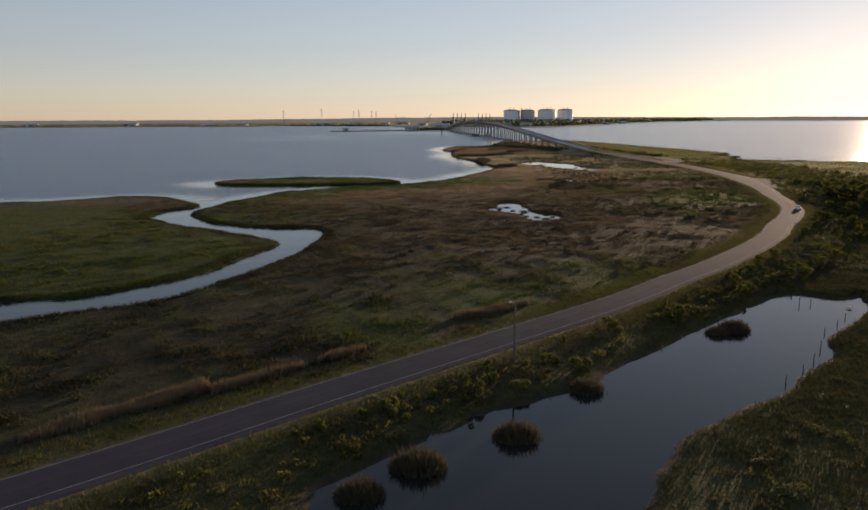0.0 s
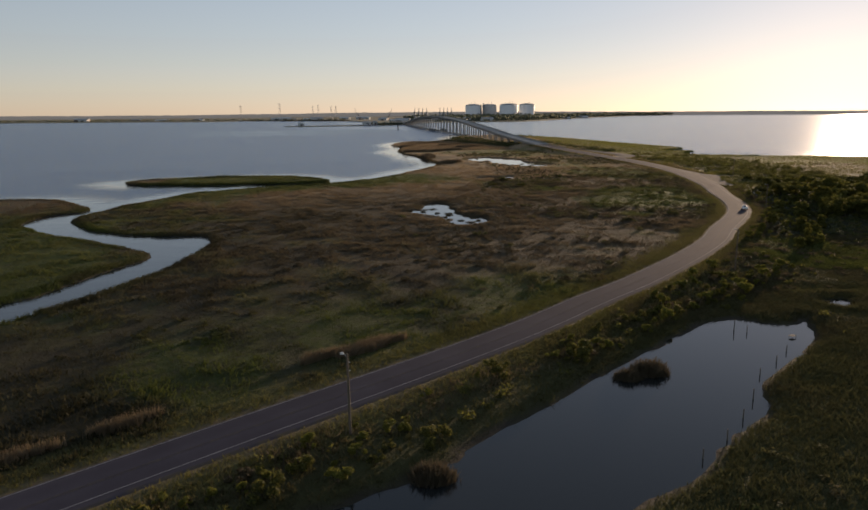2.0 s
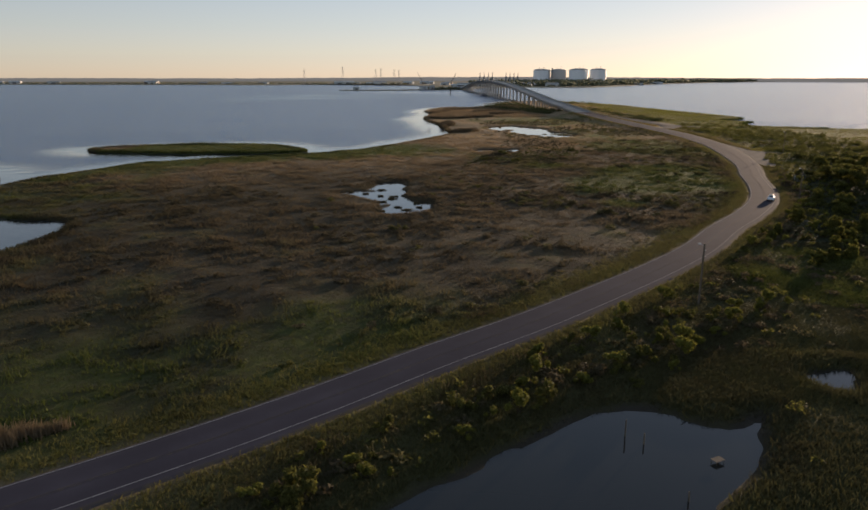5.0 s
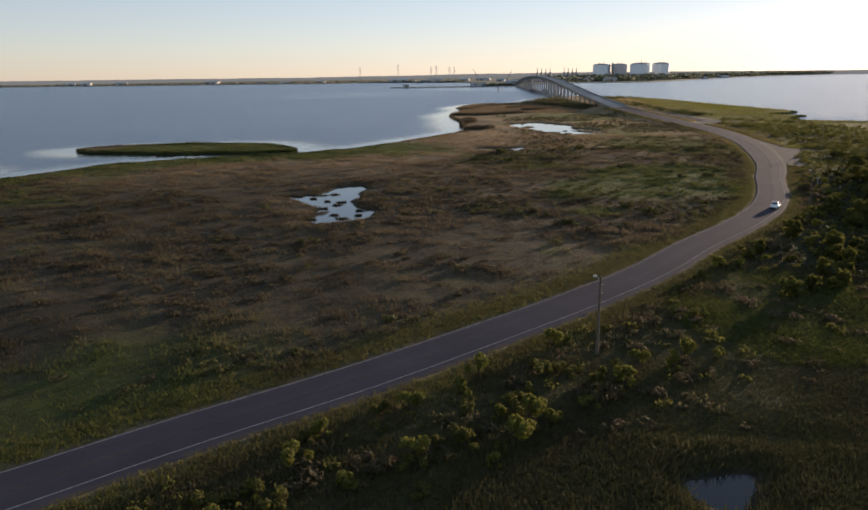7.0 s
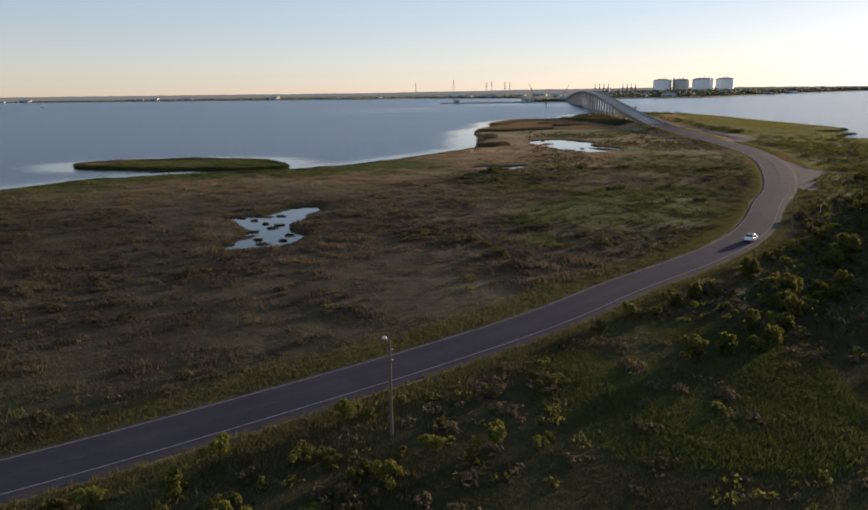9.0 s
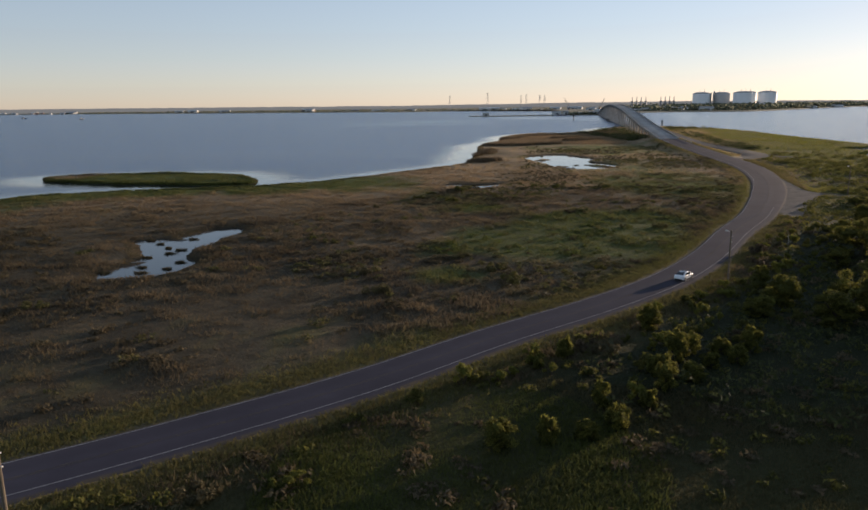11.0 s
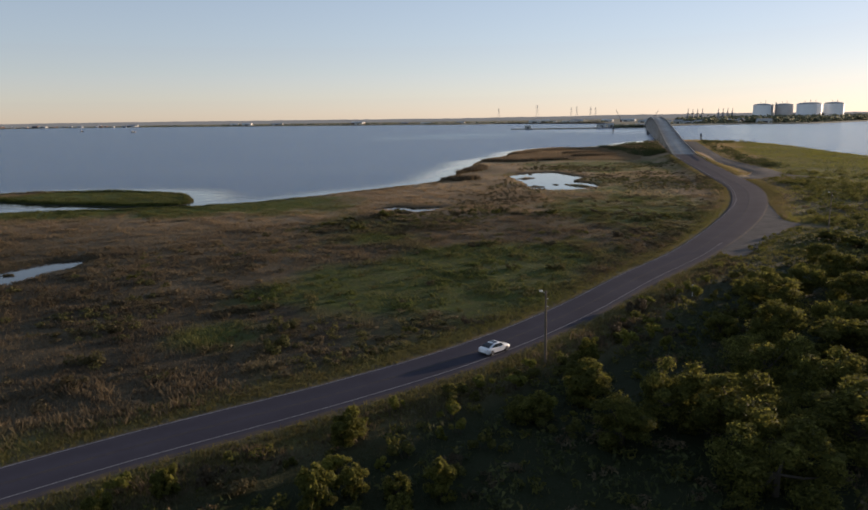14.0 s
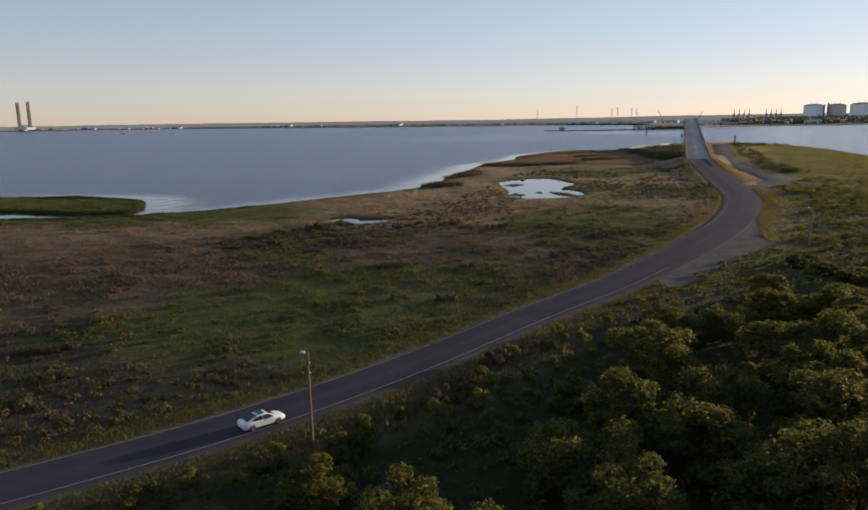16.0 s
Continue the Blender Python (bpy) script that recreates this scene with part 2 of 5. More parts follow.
shed_white = plain("white_sheet_metal", (0.55, 0.55, 0.53), 0.85, spec=0.1, dirt=0.3, scale=0.2)
shed_roof = plain("grey_roofing", (0.33, 0.33, 0.33), 0.85, spec=0.1, dirt=0.3, scale=0.2)
hull_black = plain("dark_hull_paint", (0.05, 0.05, 0.055), 0.5, scale=0.3)


# ---- building helpers ----
def part(name, bm, material, parent=None, label="", smooth=False):
    """Links a bmesh as one mesh object, under a thing or a part if one is given."""
    me = bpy.data.meshes.new(name)
    if smooth:
        for f in bm.faces:
            f.smooth = True
    bm.to_mesh(me)
    bm.free()
    me.materials.append(material)
    ob = new(name, me)
    if parent:
        ob.parent = parent
    if label:
        ob["label"] = label
    return ob


def thing(name, m, label, category, group=""):
    ob = new(name)
    ob.empty_display_size = 0.2
    ob.matrix_world = m
    return tagged(ob, label, category, group)


def block(bm, lo, hi, taper=1.0):
    """An upright block between two corners, its top drawn in by taper about the middle."""
    (x0, y0, z0), (x1, y1, z1) = lo, hi
    cx, cy = (x0 + x1) / 2, (y0 + y1) / 2
    v = [bm.verts.new(p) for p in ((x0, y0, z0), (x1, y0, z0), (x1, y1, z0), (x0, y1, z0))]
    v += [bm.verts.new((cx + (p.co.x - cx) * taper, cy + (p.co.y - cy) * taper, z1)) for p in v]
    for f in ((3, 2, 1, 0), (4, 5, 6, 7), (0, 1, 5, 4), (1, 2, 6, 5), (2, 3, 7, 6), (3, 0, 4, 7)):
        bm.faces.new([v[i] for i in f])


def tube(bm, a, b, r0, r1, n=8, caps=True):
    """A round bar from a to b."""
    a, b = Vector(a), Vector(b)
    q = (b - a).to_track_quat("Z", "Y")
    rings = []
    for p, r in ((a, r0), (b, r1)):
        rings.append([bm.verts.new(p + q @ Vector((r * math.cos(2 * math.pi * k / n), r * math.sin(2 * math.pi * k / n), 0))) for k in range(n)])
    for k in range(n):
        bm.faces.new((rings[0][k], rings[0][(k + 1) % n], rings[1][(k + 1) % n], rings[1][k]))
    if caps:
        bm.faces.new(rings[0][::-1])
        bm.faces.new(rings[1])


def turned(bm, profile, n=32, at=(0, 0, 0)):
    """A body of revolution from (radius, height) pairs."""
    rings = [[bm.verts.new((at[0] + r * math.cos(2 * math.pi * k / n), at[1] + r * math.sin(2 * math.pi * k / n), at[2] + h)) for k in range(n)] for r, h in profile]
    for lo, hi in zip(rings, rings[1:]):
        for k in range(n):
            bm.faces.new((lo[k], lo[(k + 1) % n], hi[(k + 1) % n], hi[k]))
    bm.faces.new(rings[0][::-1])
    bm.faces.new(rings[-1])


def raw(name, verts, tris, material, smooth=False):
    """A large mesh from arrays of vertices and of triangles or quads."""
    me = bpy.data.meshes.new(name)
    verts, tris = np.asarray(verts, np.float32), np.asarray(tris, np.int32)
    k = tris.shape[1]
    me.vertices.add(len(verts))
    me.vertices.foreach_set("co", verts.ravel())
    me.loops.add(tris.size)
    me.loops.foreach_set("vertex_index", tris.ravel())
    me.polygons.add(len(tris))
    me.polygons.foreach_set("loop_start", np.arange(0, tris.size, k, dtype=np.int32))
    me.update(calc_edges=True)
    if smooth:
        me.polygons.foreach_set("use_smooth", np.ones(len(tris), bool))
    me.materials.append(material)
    return new(name, me)


def attribute(ob, name, values):
    ob.data.attributes.new(name, "FLOAT", "POINT").data.foreach_set("value", np.asarray(values, np.float32))


LATTICE = np.random.RandomState(7).rand(256, 256)


def wobble(x, y, size, octaves=3):
    """Smooth noise from -1 to 1 with bumps of about that size in metres."""
    out, amp, total = 0.0, 1.0, 0.0
    for o in range(octaves):
        u, v = x / size + 17.3 * o, y / size + 5.7 * o
        i, j = np.floor(u).astype(int), np.floor(v).astype(int)
        f, g = u - i, v - j
        f, g = f * f * (3 - 2 * f), g * g * (3 - 2 * g)
        L = lambda a, b: LATTICE[a % 256, b % 256]
        out = out + amp * ((L(i, j) * (1 - f) + L(i + 1, j) * f) * (1 - g) + (L(i, j + 1) * (1 - f) + L(i + 1, j + 1) * f) * g)
        total, amp, size = total + amp, amp * 0.5, size * 0.5
    return 2 * out / total - 1


def spline(points, closed=False, steps=5):
    """A smooth curve through control points."""
    p = np.array(points, float)
    n = len(p)
    out = []
    for i in range(n if closed else n - 1):
        a, b, c, d = (p[(i + k) % n] if closed else p[min(max(i + k, 0), n - 1)] for k in (-1, 0, 1, 2))
        for s in range(steps):
            u = s / steps
            out.append(0.5 * (2 * b + (c - a) * u + (2 * a - 5 * b + 4 * c - d) * u * u + (3 * b - a - 3 * c + d) * u ** 3))
    if not closed:
        out.append(p[-1])
    return np.array(out)


def inside(poly, x, y):
    """The distance to an outline: positive inside, negative outside."""
    best, odd = np.full(x.shape, 1e9), np.zeros(x.shape, bool)
    for (ax, ay), (bx, by) in zip(poly, np.roll(poly, -1, 0)):
        dx, dy = bx - ax, by - ay
        k = np.clip(((x - ax) * dx + (y - ay) * dy) / (dx * dx + dy * dy + 1e-9), 0, 1)
        best = np.minimum(best, (x - ax - k * dx) ** 2 + (y - ay - k * dy) ** 2)
        if dy:
            odd ^= ((ay > y) != (by > y)) & (x < dx * (y - ay) / dy + ax)
    return np.where(odd, 1, -1) * np.sqrt(best)


def along(line, x, y):
    """The distance to a centre line, the side (right is positive) and how far along it lies."""
    best, side, where = np.full(x.shape, 1e12), np.zeros(x.shape), np.zeros(x.shape)
    run = 0.0
    for (ax, ay), (bx, by) in zip(line[:-1], line[1:]):
        dx, dy = bx - ax, by - ay
        l2 = dx * dx + dy * dy
        k = np.clip(((x - ax) * dx + (y - ay) * dy) / l2, 0, 1)
        d = (x - ax - k * dx) ** 2 + (y - ay - k * dy) ** 2
        near = d < best
        best = np.where(near, d, best)
        side = np.where(near, np.sign((x - ax) * dy - (y - ay) * dx), side)
        where = np.where(near, run + k * math.sqrt(l2), where)
        run += math.sqrt(l2)
    return np.sqrt(best), side, where


def step(a, b, v):
    k = np.clip((v - a) / (b - a), 0, 1)
    return k * k * (3 - 2 * k)


# ---- the plan: shores, creek, ponds and road ----
SPIT = spline([(122, 1085), (100, 1035), (82, 930), (60, 880), (32, 875), (12, 805), (22, 740), (20, 680), (26, 638), (37, 590), (43, 545), (46, 513),
               (37, 480), (27, 455), (18, 434), (0, 405), (-20, 387), (-45, 375), (-70, 357), (-80, 336), (-89, 306), (-93, 280), (-89, 267), (-78, 252),
               (-58, 240), (-41, 238.5), (-34, 227), (-34, 203), (-40, 178), (-44, 164), (-49, 151), (-55, 141), (-68, 133), (-90, 120), (-140, 100),
               (-300, 70), (-300, -500), (1000, -500), (1000, 300), (600, 430), (400, 540), (330, 562), (280, 580), (259, 594), (268, 626), (277, 640), (263, 662), (281, 674), (290, 715), (268, 805),
               (246, 930), (215, 1015), (160, 1095)], True)
MARSH_WEST = spline([(-420, 110), (-300, 112), (-140, 124), (-87, 141), (-75, 143), (-63, 154), (-55, 167), (-50, 184), (-44, 203), (-48, 215), (-70, 233), (-93, 251),
                     (-105, 266), (-107, 283), (-98, 299), (-112, 319), (-128, 335), (-150, 334), (-172, 318), (-200, 313), (-300, 300), (-420, 290)], True)
ISLET = spline([(-124, 408), (-116, 419), (-93, 431), (-52, 436), (-31, 426), (-17, 406), (-27, 395), (-60, 391), (-82, 391), (-110, 394)], True)
POND_MARSH = spline([(21, 285), (27, 291), (30, 303), (36, 309), (40, 300), (40, 284), (46, 272), (50.5, 265), (49, 258), (44, 253), (38, 252.5), (36, 265), (31, 275)], True)
POND_NORTH = spline([(71, 557), (84, 586), (100, 573), (112, 553), (109, 535), (117, 527), (126, 508), (115, 489), (100, 490), (91, 515)], True)
POND_SMALL = spline([(61, 406), (65.5, 419.5), (74, 418.5), (84, 423), (81, 407), (71, 409.5)], True)
POND_ROAD = spline([(92, 143), (86, 140), (79, 144), (73, 142), (62, 132), (52, 123), (42, 112), (30, 101), (22, 92), (10, 85), (4, 79), (-9, 66),
                    (-6, 57), (8, 50), (20, 58), (31, 75), (43, 85), (54, 94), (65, 106), (70, 115), (81, 126), (88, 134)], True)
# reedy tongues and islets in the northern and the marsh pond: place, turn, half length and width
REEDY = ((117, 510, -0.70, 10, 2.6), (84, 543, 0.9, 5, 2.8), (99, 502, 0.3, 3.5, 2.0), (37, 264, 1.2, 4, 1.2), (29, 289, 0.4, 3, 1.2))
POND_POOL = spline([(100.6, 153.6), (103.5, 155.2), (107.2, 155.6), (105.8, 151.8), (103.8, 149.6), (101.8, 151)], True)
PONDS = (POND_MARSH, POND_NORTH, POND_SMALL, POND_ROAD, POND_POOL)

ROAD = spline([(-150, -30), (-90, 20.5), (-39.8, 63.8), (-9.2, 92), (27, 124.6), (43.4, 140.4), (57, 155.3), (70.5, 169.2), (83.9, 184.7), (95.6, 199), (107.7, 215.6), (119.1, 234.8),
               (132, 254.3), (142.3, 273), (150.6, 295), (158.9, 325), (168.4, 356), (178.0, 402), (183.9, 446.5), (185.5, 492), (183.2, 524), (177.5, 560), (169.5, 612), (163.8, 645), (159.6, 672), (155.5, 700)])
HALF = ((-200, 3.9), (310, 3.85), (325, 4.1), (357, 4.6), (403, 5.5), (447, 5.8), (492, 6.3), (522, 6.6), (600, 7.0), (700, 7.4), (760, 7.4))   # half the paved width, by y
BRIDGE = np.array([(155.5, 700.0), (37.5, 1939.0)])
HEIGHTS = ((0, 0.9), (500, 0.9), (560, 1.5), (620, 2.5), (700, 4.4), (748, 6.1), (840, 9.0), (900, 12.0), (1000, 16.5), (1110, 21.5), (1210, 24.4), (1300, 25.9), (1360, 26.2),
           (1440, 25.7), (1540, 23.6), (1640, 20.5), (1740, 15.0), (1810, 10.5), (1900, 5.0), (1960, 3.0))
TRACK = spline([(184, 552), (199, 580), (196, 615), (187, 652), (174, 725), (164, 850), (151, 1030)])
SPUR = spline([(198, 580), (210, 578), (222, 570)])
APRON = spline([(178, 352), (182.4, 366), (186.8, 382), (190.6, 396), (193.6, 402), (195.4, 406), (194, 410), (191.8, 415), (191.2, 428), (190.6, 450), (189, 466), (186, 464), (186, 446), (180, 400), (174, 360)], True)
DRIVE = spline([(182, 416), (188, 411), (194, 407), (201, 403)])


def deck_height(y):
    return np.interp(y, [h[0] for h in HEIGHTS], [h[1] for h in HEIGHTS])


def shore(x, y):
    """How far inland a place lies (negative: in water), with ragged edges."""
    d = np.maximum(np.maximum(inside(SPIT, x, y), inside(MARSH_WEST, x, y)), inside(ISLET, x, y))
    ragged = 1.6 * wobble(x, y, 9.0, 3)
    d = d + ragged
    for k, p in enumerate(PONDS):
        d = np.minimum(d, -inside(p, x, y) + (2.2, 2.4, 0.5, 1.3, 0.15)[k] * wobble(x + 40, y, 5.0, 3))
    for cx, cy, turn, long, wide in REEDY:
        u, v = (x - cx) * math.cos(turn) + (y - cy) * math.sin(turn), (y - cy) * math.cos(turn) - (x - cx) * math.sin(turn)
        d = np.maximum(d, (1 - np.sqrt((u / long) ** 2 + (v / wide) ** 2)) * wide + 0.6 * wobble(x, y, 4.0, 2))
    return d


def ground_height(x, y, d=None):
    d = shore(x, y) if d is None else d
    z = np.where(d > 0, 0.12 + 0.45 * step(0, 3.0, d) + 0.22 * wobble(x, y, 7.0, 3) * step(0.5, 5, d) + 0.35 * wobble(x, y, 45.0, 2) * step(3, 20, d), -1.4 * step(0, 6, -d) - 0.05)
    r, side, where = along(ROAD, x, y)
    top = deck_height(y)
    wide = np.interp(y, [h[0] for h in HALF], [h[1] for h in HALF])
    bank = step(wide + 10.0 + 1.2 * np.maximum(top - 1, 0), wide + 1.2, r)
    z = np.where(d > -2, z + bank * (top - 0.16 - z), z)
    for line, w in ((TRACK, 7.2), (SPUR, 3.5), (DRIVE, 3.2)):
        r2 = along(line, x, y)[0]
        k = step(w + 6, w, r2) * (1 - bank) * (d > 0)
        z = z + k * (0.75 - z)
    bd = along(BRIDGE, x, y)[0]
    # the bank that carries the first of the bridge
    k = step(15 + 1.3 * top, 7.5, bd) * step(830, 700, y) * (1 - bank)
    z = np.where(d > 0, z + k * (np.minimum(top, 7.0) - 1.4 - z), z)
    return z


def axis(*pieces):
    """Grid lines with a spacing that changes from stretch to stretch: (start, end, spacing)."""
    out = [np.arange(a, b, s) for a, b, s in pieces]
    return np.concatenate(out + [[pieces[-1][1]]])


gx = axis((-5000, -1000, 400), (-1000, -300, 50), (-300, -140, 6), (-140, 235, 1.6), (235, 420, 4), (420, 1000, 40), (1000, 5000, 400))
gy = axis((-5000, -600, 400), (-600, 0, 40), (0, 48, 4), (48, 470, 1.6), (470, 650, 2.4), (650, 1120, 4), (1120, 1500, 40), (1500, 5000, 350))
X, Y = np.meshgrid(gx, gy)
flat_x, flat_y = X.ravel(), Y.ravel()
D = np.full(flat_x.shape, -80.0)
near = (np.abs(flat_x - 300) < 720) & (flat_y > -520) & (flat_y < 1150)
D[near] = shore(flat_x[near], flat_y[near])
Z = np.full(flat_x.shape, -1.5)
Z[near] = ground_height(flat_x[near], flat_y[near], D[near])
idx = np.arange(len(flat_x)).reshape(X.shape)
quads = np.stack([idx[:-1, :-1], idx[:-1, 1:], idx[1:, 1:], idx[1:, :-1]], -1).reshape(-1, 4)
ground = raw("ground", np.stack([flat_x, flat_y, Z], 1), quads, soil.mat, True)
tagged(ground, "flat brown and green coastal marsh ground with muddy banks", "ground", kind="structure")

ROAD_SIDE = np.full(flat_x.shape, 500.0)
_d, _s, _w = along(ROAD, flat_x[near], flat_y[near])
ROAD_SIDE[near] = _d * np.where(_s == 0, 1, _s)


attribute(ground, "verge", step(13, 6, np.abs(ROAD_SIDE)))
HOLLOWS = ((130, 314, 20, 0.8), (112, 303, 12, 0.6), (98, 291, 7, 0.35), (103, 268, 8, 0.4), (125, 328, 15, 0.6), (96, 314, 7, 0.4), (148, 430, 40, 0.45), (130, 520, 40, 0.35), (110, 640, 60, 0.35), (30, 420, 25, 0.5), (-75, 340, 30, 0.5),
           (-40, 375, 22, 0.7), (0, 395, 25, 0.6), (16, 143, 12, 0.55), (45, 160, 14, 0.4), (-8, 124, 14, 0.45), (80, 370, 20, 0.3), (-85, 200, 40, 0.55), (-140, 250, 60, 0.5), (-75, 165, 18, 0.35), (-75, 410, 45, 0.7), (123, 336, 14, 0.5), (93, 352, 13, 0.4), (146, 345, 14, 0.4))


def lushness(x, y):
    """How green the ground is: damp hollows, the shore and the side of the road away from the bay."""
    g = 0.12 + 0.26 * wobble(x, y, 55.0, 3) + 0.2 * step(230, 150, y)
    for cx, cy, size, amount in HOLLOWS:
        g = g + amount * np.exp(-((x - cx) ** 2 + ((y - cy) * 0.8) ** 2) / (size * size))
    g = g + 0.55 * step(190, 215, x) * step(430, 520, y)
    return np.clip(g, 0, 1)


def northern_haze(x, y):
    """How far the open northern marsh is painted paler, standing in for haze."""
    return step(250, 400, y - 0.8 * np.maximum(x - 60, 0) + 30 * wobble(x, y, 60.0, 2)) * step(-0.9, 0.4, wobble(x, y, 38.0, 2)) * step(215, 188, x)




def vignetting(x, y):
    """Where lens dimming is painted into the marsh as dark olive: the low southern end of the bay side and the ground
    along the creek.
    """
    south = step(245, 140, y + 35 * wobble(x, y, 45.0, 2)) * step(-16, 2, (y - 92) * 1.05 - 9 - x)
    return np.maximum(south, 0.6 * step(35, -15, x + 22 * wobble(x, y, 40.0, 2)) * step(345, 265, y) * step(6, -2, inside(MARSH_WEST[::3], np.asarray(x, float), np.asarray(y, float))))


attribute(ground, "lush", lushness(flat_x, flat_y))
attribute(ground, "tan", northern_haze(flat_x, flat_y))
attribute(ground, "vignette", vignetting(flat_x, flat_y))
attribute(ground, "shoulder", np.maximum(step(620, 560, flat_y) * step(3.4, 0.2, np.abs(ROAD_SIDE) - np.interp(flat_y, [h[0] for h in HALF], [h[1] for h in HALF])), 0.9 * step(3.8, 1.2, along(DRIVE, flat_x, flat_y)[0])))
attribute(ground, "damp", step(6, 16, ROAD_SIDE) * step(470, 400, flat_y) * (np.abs(ROAD_SIDE) < 400))
attribute(ground, "mud", step(1.2, 0.0, D))
# ground from the verge into the grove that is painted dark as shade
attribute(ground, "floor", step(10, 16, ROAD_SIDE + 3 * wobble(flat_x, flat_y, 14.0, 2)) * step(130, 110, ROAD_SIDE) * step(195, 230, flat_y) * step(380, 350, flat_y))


def from_grid(values, x, y):
    """Reads a value of the ground's grid between its lines."""
    x, y = np.asarray(x, float), np.asarray(y, float)
    g = values.reshape(X.shape)
    i = np.clip(np.searchsorted(gx, x) - 1, 0, len(gx) - 2)
    j = np.clip(np.searchsorted(gy, y) - 1, 0, len(gy) - 2)
    u, v = (x - gx[i]) / (gx[i + 1] - gx[i]), (y - gy[j]) / (gy[j + 1] - gy[j])
    return (g[j, i] * (1 - u) + g[j, i + 1] * u) * (1 - v) + (g[j + 1, i] * (1 - u) + g[j + 1, i + 1] * u) * v


def shore_at(x, y):
    return from_grid(D, x, y)


def ground_at(x, y):
    return from_grid(Z, x, y)


# ---- water ----
wx = axis((-5000, -1500, 250), (-1500, -300, 60), (-300, 420, 8), (420, 1500, 60), (1500, 5000, 250))
wy = axis((-5000, -600, 400), (-600, 40, 60), (40, 1200, 8), (1200, 3000, 60), (3000, 5000, 250))
WX, WY = np.meshgrid(wx, wy)
wi = np.arange(WX.size).reshape(WX.shape)
wq = np.stack([wi[:-1, :-1], wi[:-1, 1:], wi[1:, 1:], wi[1:, :-1]], -1).reshape(-1, 4)
bay = raw("water", np.stack([WX.ravel(), WY.ravel(), np.zeros(WX.size)], 1), wq, water.mat, True)
tagged(bay, "blue-grey rippled bay water, calm and bright along the shore", "water", kind="structure")
wd = np.full(WX.size, -200.0)
wn_ = (np.abs(WX.ravel() - 60) < 400) & (WY.ravel() > 30) & (WY.ravel() < 1210)
wd[wn_] = shore_at(WX.ravel()[wn_], WY.ravel()[wn_])
lee = step(-27, -9, wd + 7 * wobble(WX.ravel(), WY.ravel(), 60.0, 2))
creek = step(330, 290, WY.ravel()) * step(10, -20, WX.ravel())
inland = np.zeros(WX.size)
for p in PONDS:
    inland = np.maximum(inland, step(-22, -10, inside(p, WX.ravel(), WY.ravel())))
sheltered = 0.34 * step(110, 230, WX.ravel()) * step(450, 700, WY.ravel()) + 0.4 * step(-0.2, 0.6, wobble(WX.ravel() * 0.35, WY.ravel(), 150.0, 2)) * step(900, 1150, WY.ravel()) * step(-420, -60, WX.ravel()) * step(150, 60, WX.ravel())
attribute(bay, "calm", np.clip(np.maximum(np.maximum(np.maximum(sheltered * (wd < -2), 0.93 * lee * (WX.ravel() < 130)), 1.0 * inland), 0.93 * creek), 0, 1))


# ---- road ----
def ribbon(name, line, offsets, lift, material, heights, smooth=True):
    """A strip along a centre line, with a vertex at each offset (right is positive)."""
    t = np.gradient(line, axis=0)
    t /= np.linalg.norm(t, axis=1)[:, None]
    right = np.stack([t[:, 1], -t[:, 0]], 1)
    rows = []
    for o, dz in offsets:
        p = line + right * (o if np.ndim(o) == 0 else np.asarray(o)[:, None])
        rows.append(np.column_stack([p, heights + lift + dz]))
    v = np.stack(rows, 1)
    n, m = v.shape[:2]
    i = np.arange(n * m).reshape(n, m)
    q = np.stack([i[:-1, :-1], i[:-1, 1:], i[1:, 1:], i[1:, :-1]], -1).reshape(-1, 4)
    return raw(name, v.reshape(-1, 3), q, material, smooth)


fine_road = spline(ROAD, steps=3)
rz = deck_height(fine_road[:, 1])
half = np.interp(fine_road[:, 1], [h[0] for h in HALF], [h[1] for h in HALF])
cross = [(-half - 0.5, -0.35), (-half, -0.02), (-half * 0.9, 0.0), (-2.6, 0.02), (-1.8, 0.02), (-0.9, 0.045), (0.0, 0.055), (0.9, 0.045), (1.8, 0.02), (2.6, 0.02), (half * 0.9, 0.0), (half, -0.03), (half + 0.7, -0.35)]
road = ribbon("road", fine_road, cross, 0.0, asphalt.mat, rz)
tagged(road, "two-lane grey asphalt road with worn edge lines", "road", kind="structure")
n_row = len(fine_road)
attribute(road, "wheel", np.tile([0, 0, 0.1, 0.9, 0.9, 0.4, 0.0, 0.4, 0.9, 0.9, 0.1, 0, 0], n_row))
attribute(road, "edge", np.tile([1, 0.8, 0.1, 0, 0, 0, 0, 0, 0, 0, 0.1, 0.9, 1], n_row))


def marking(name, line, offset, width, lift, material, label):
    ob = ribbon(name, line, [(offset - width / 2, 0.0), (offset + width / 2, 0.0)], lift, material, deck_height(line[:, 1]))
    ob.parent = road
    ob["label"] = label


marking("edge_line", fine_road, -(half - 0.35 - 1.3 * step(400, 470, fine_road[:, 1])), 0.13, 0.026, paint_white.mat, "worn white edge line")
near_road = fine_road[fine_road[:, 1] < 372]
marking("edge_line", near_road, 2.78, 0.13, 0.03, paint_white.mat, "worn white edge line")
for o in (-0.14, 0.14):
    marking("centre_line", fine_road, o, 0.10, 0.068, paint_yellow.mat, "faded yellow centre line")
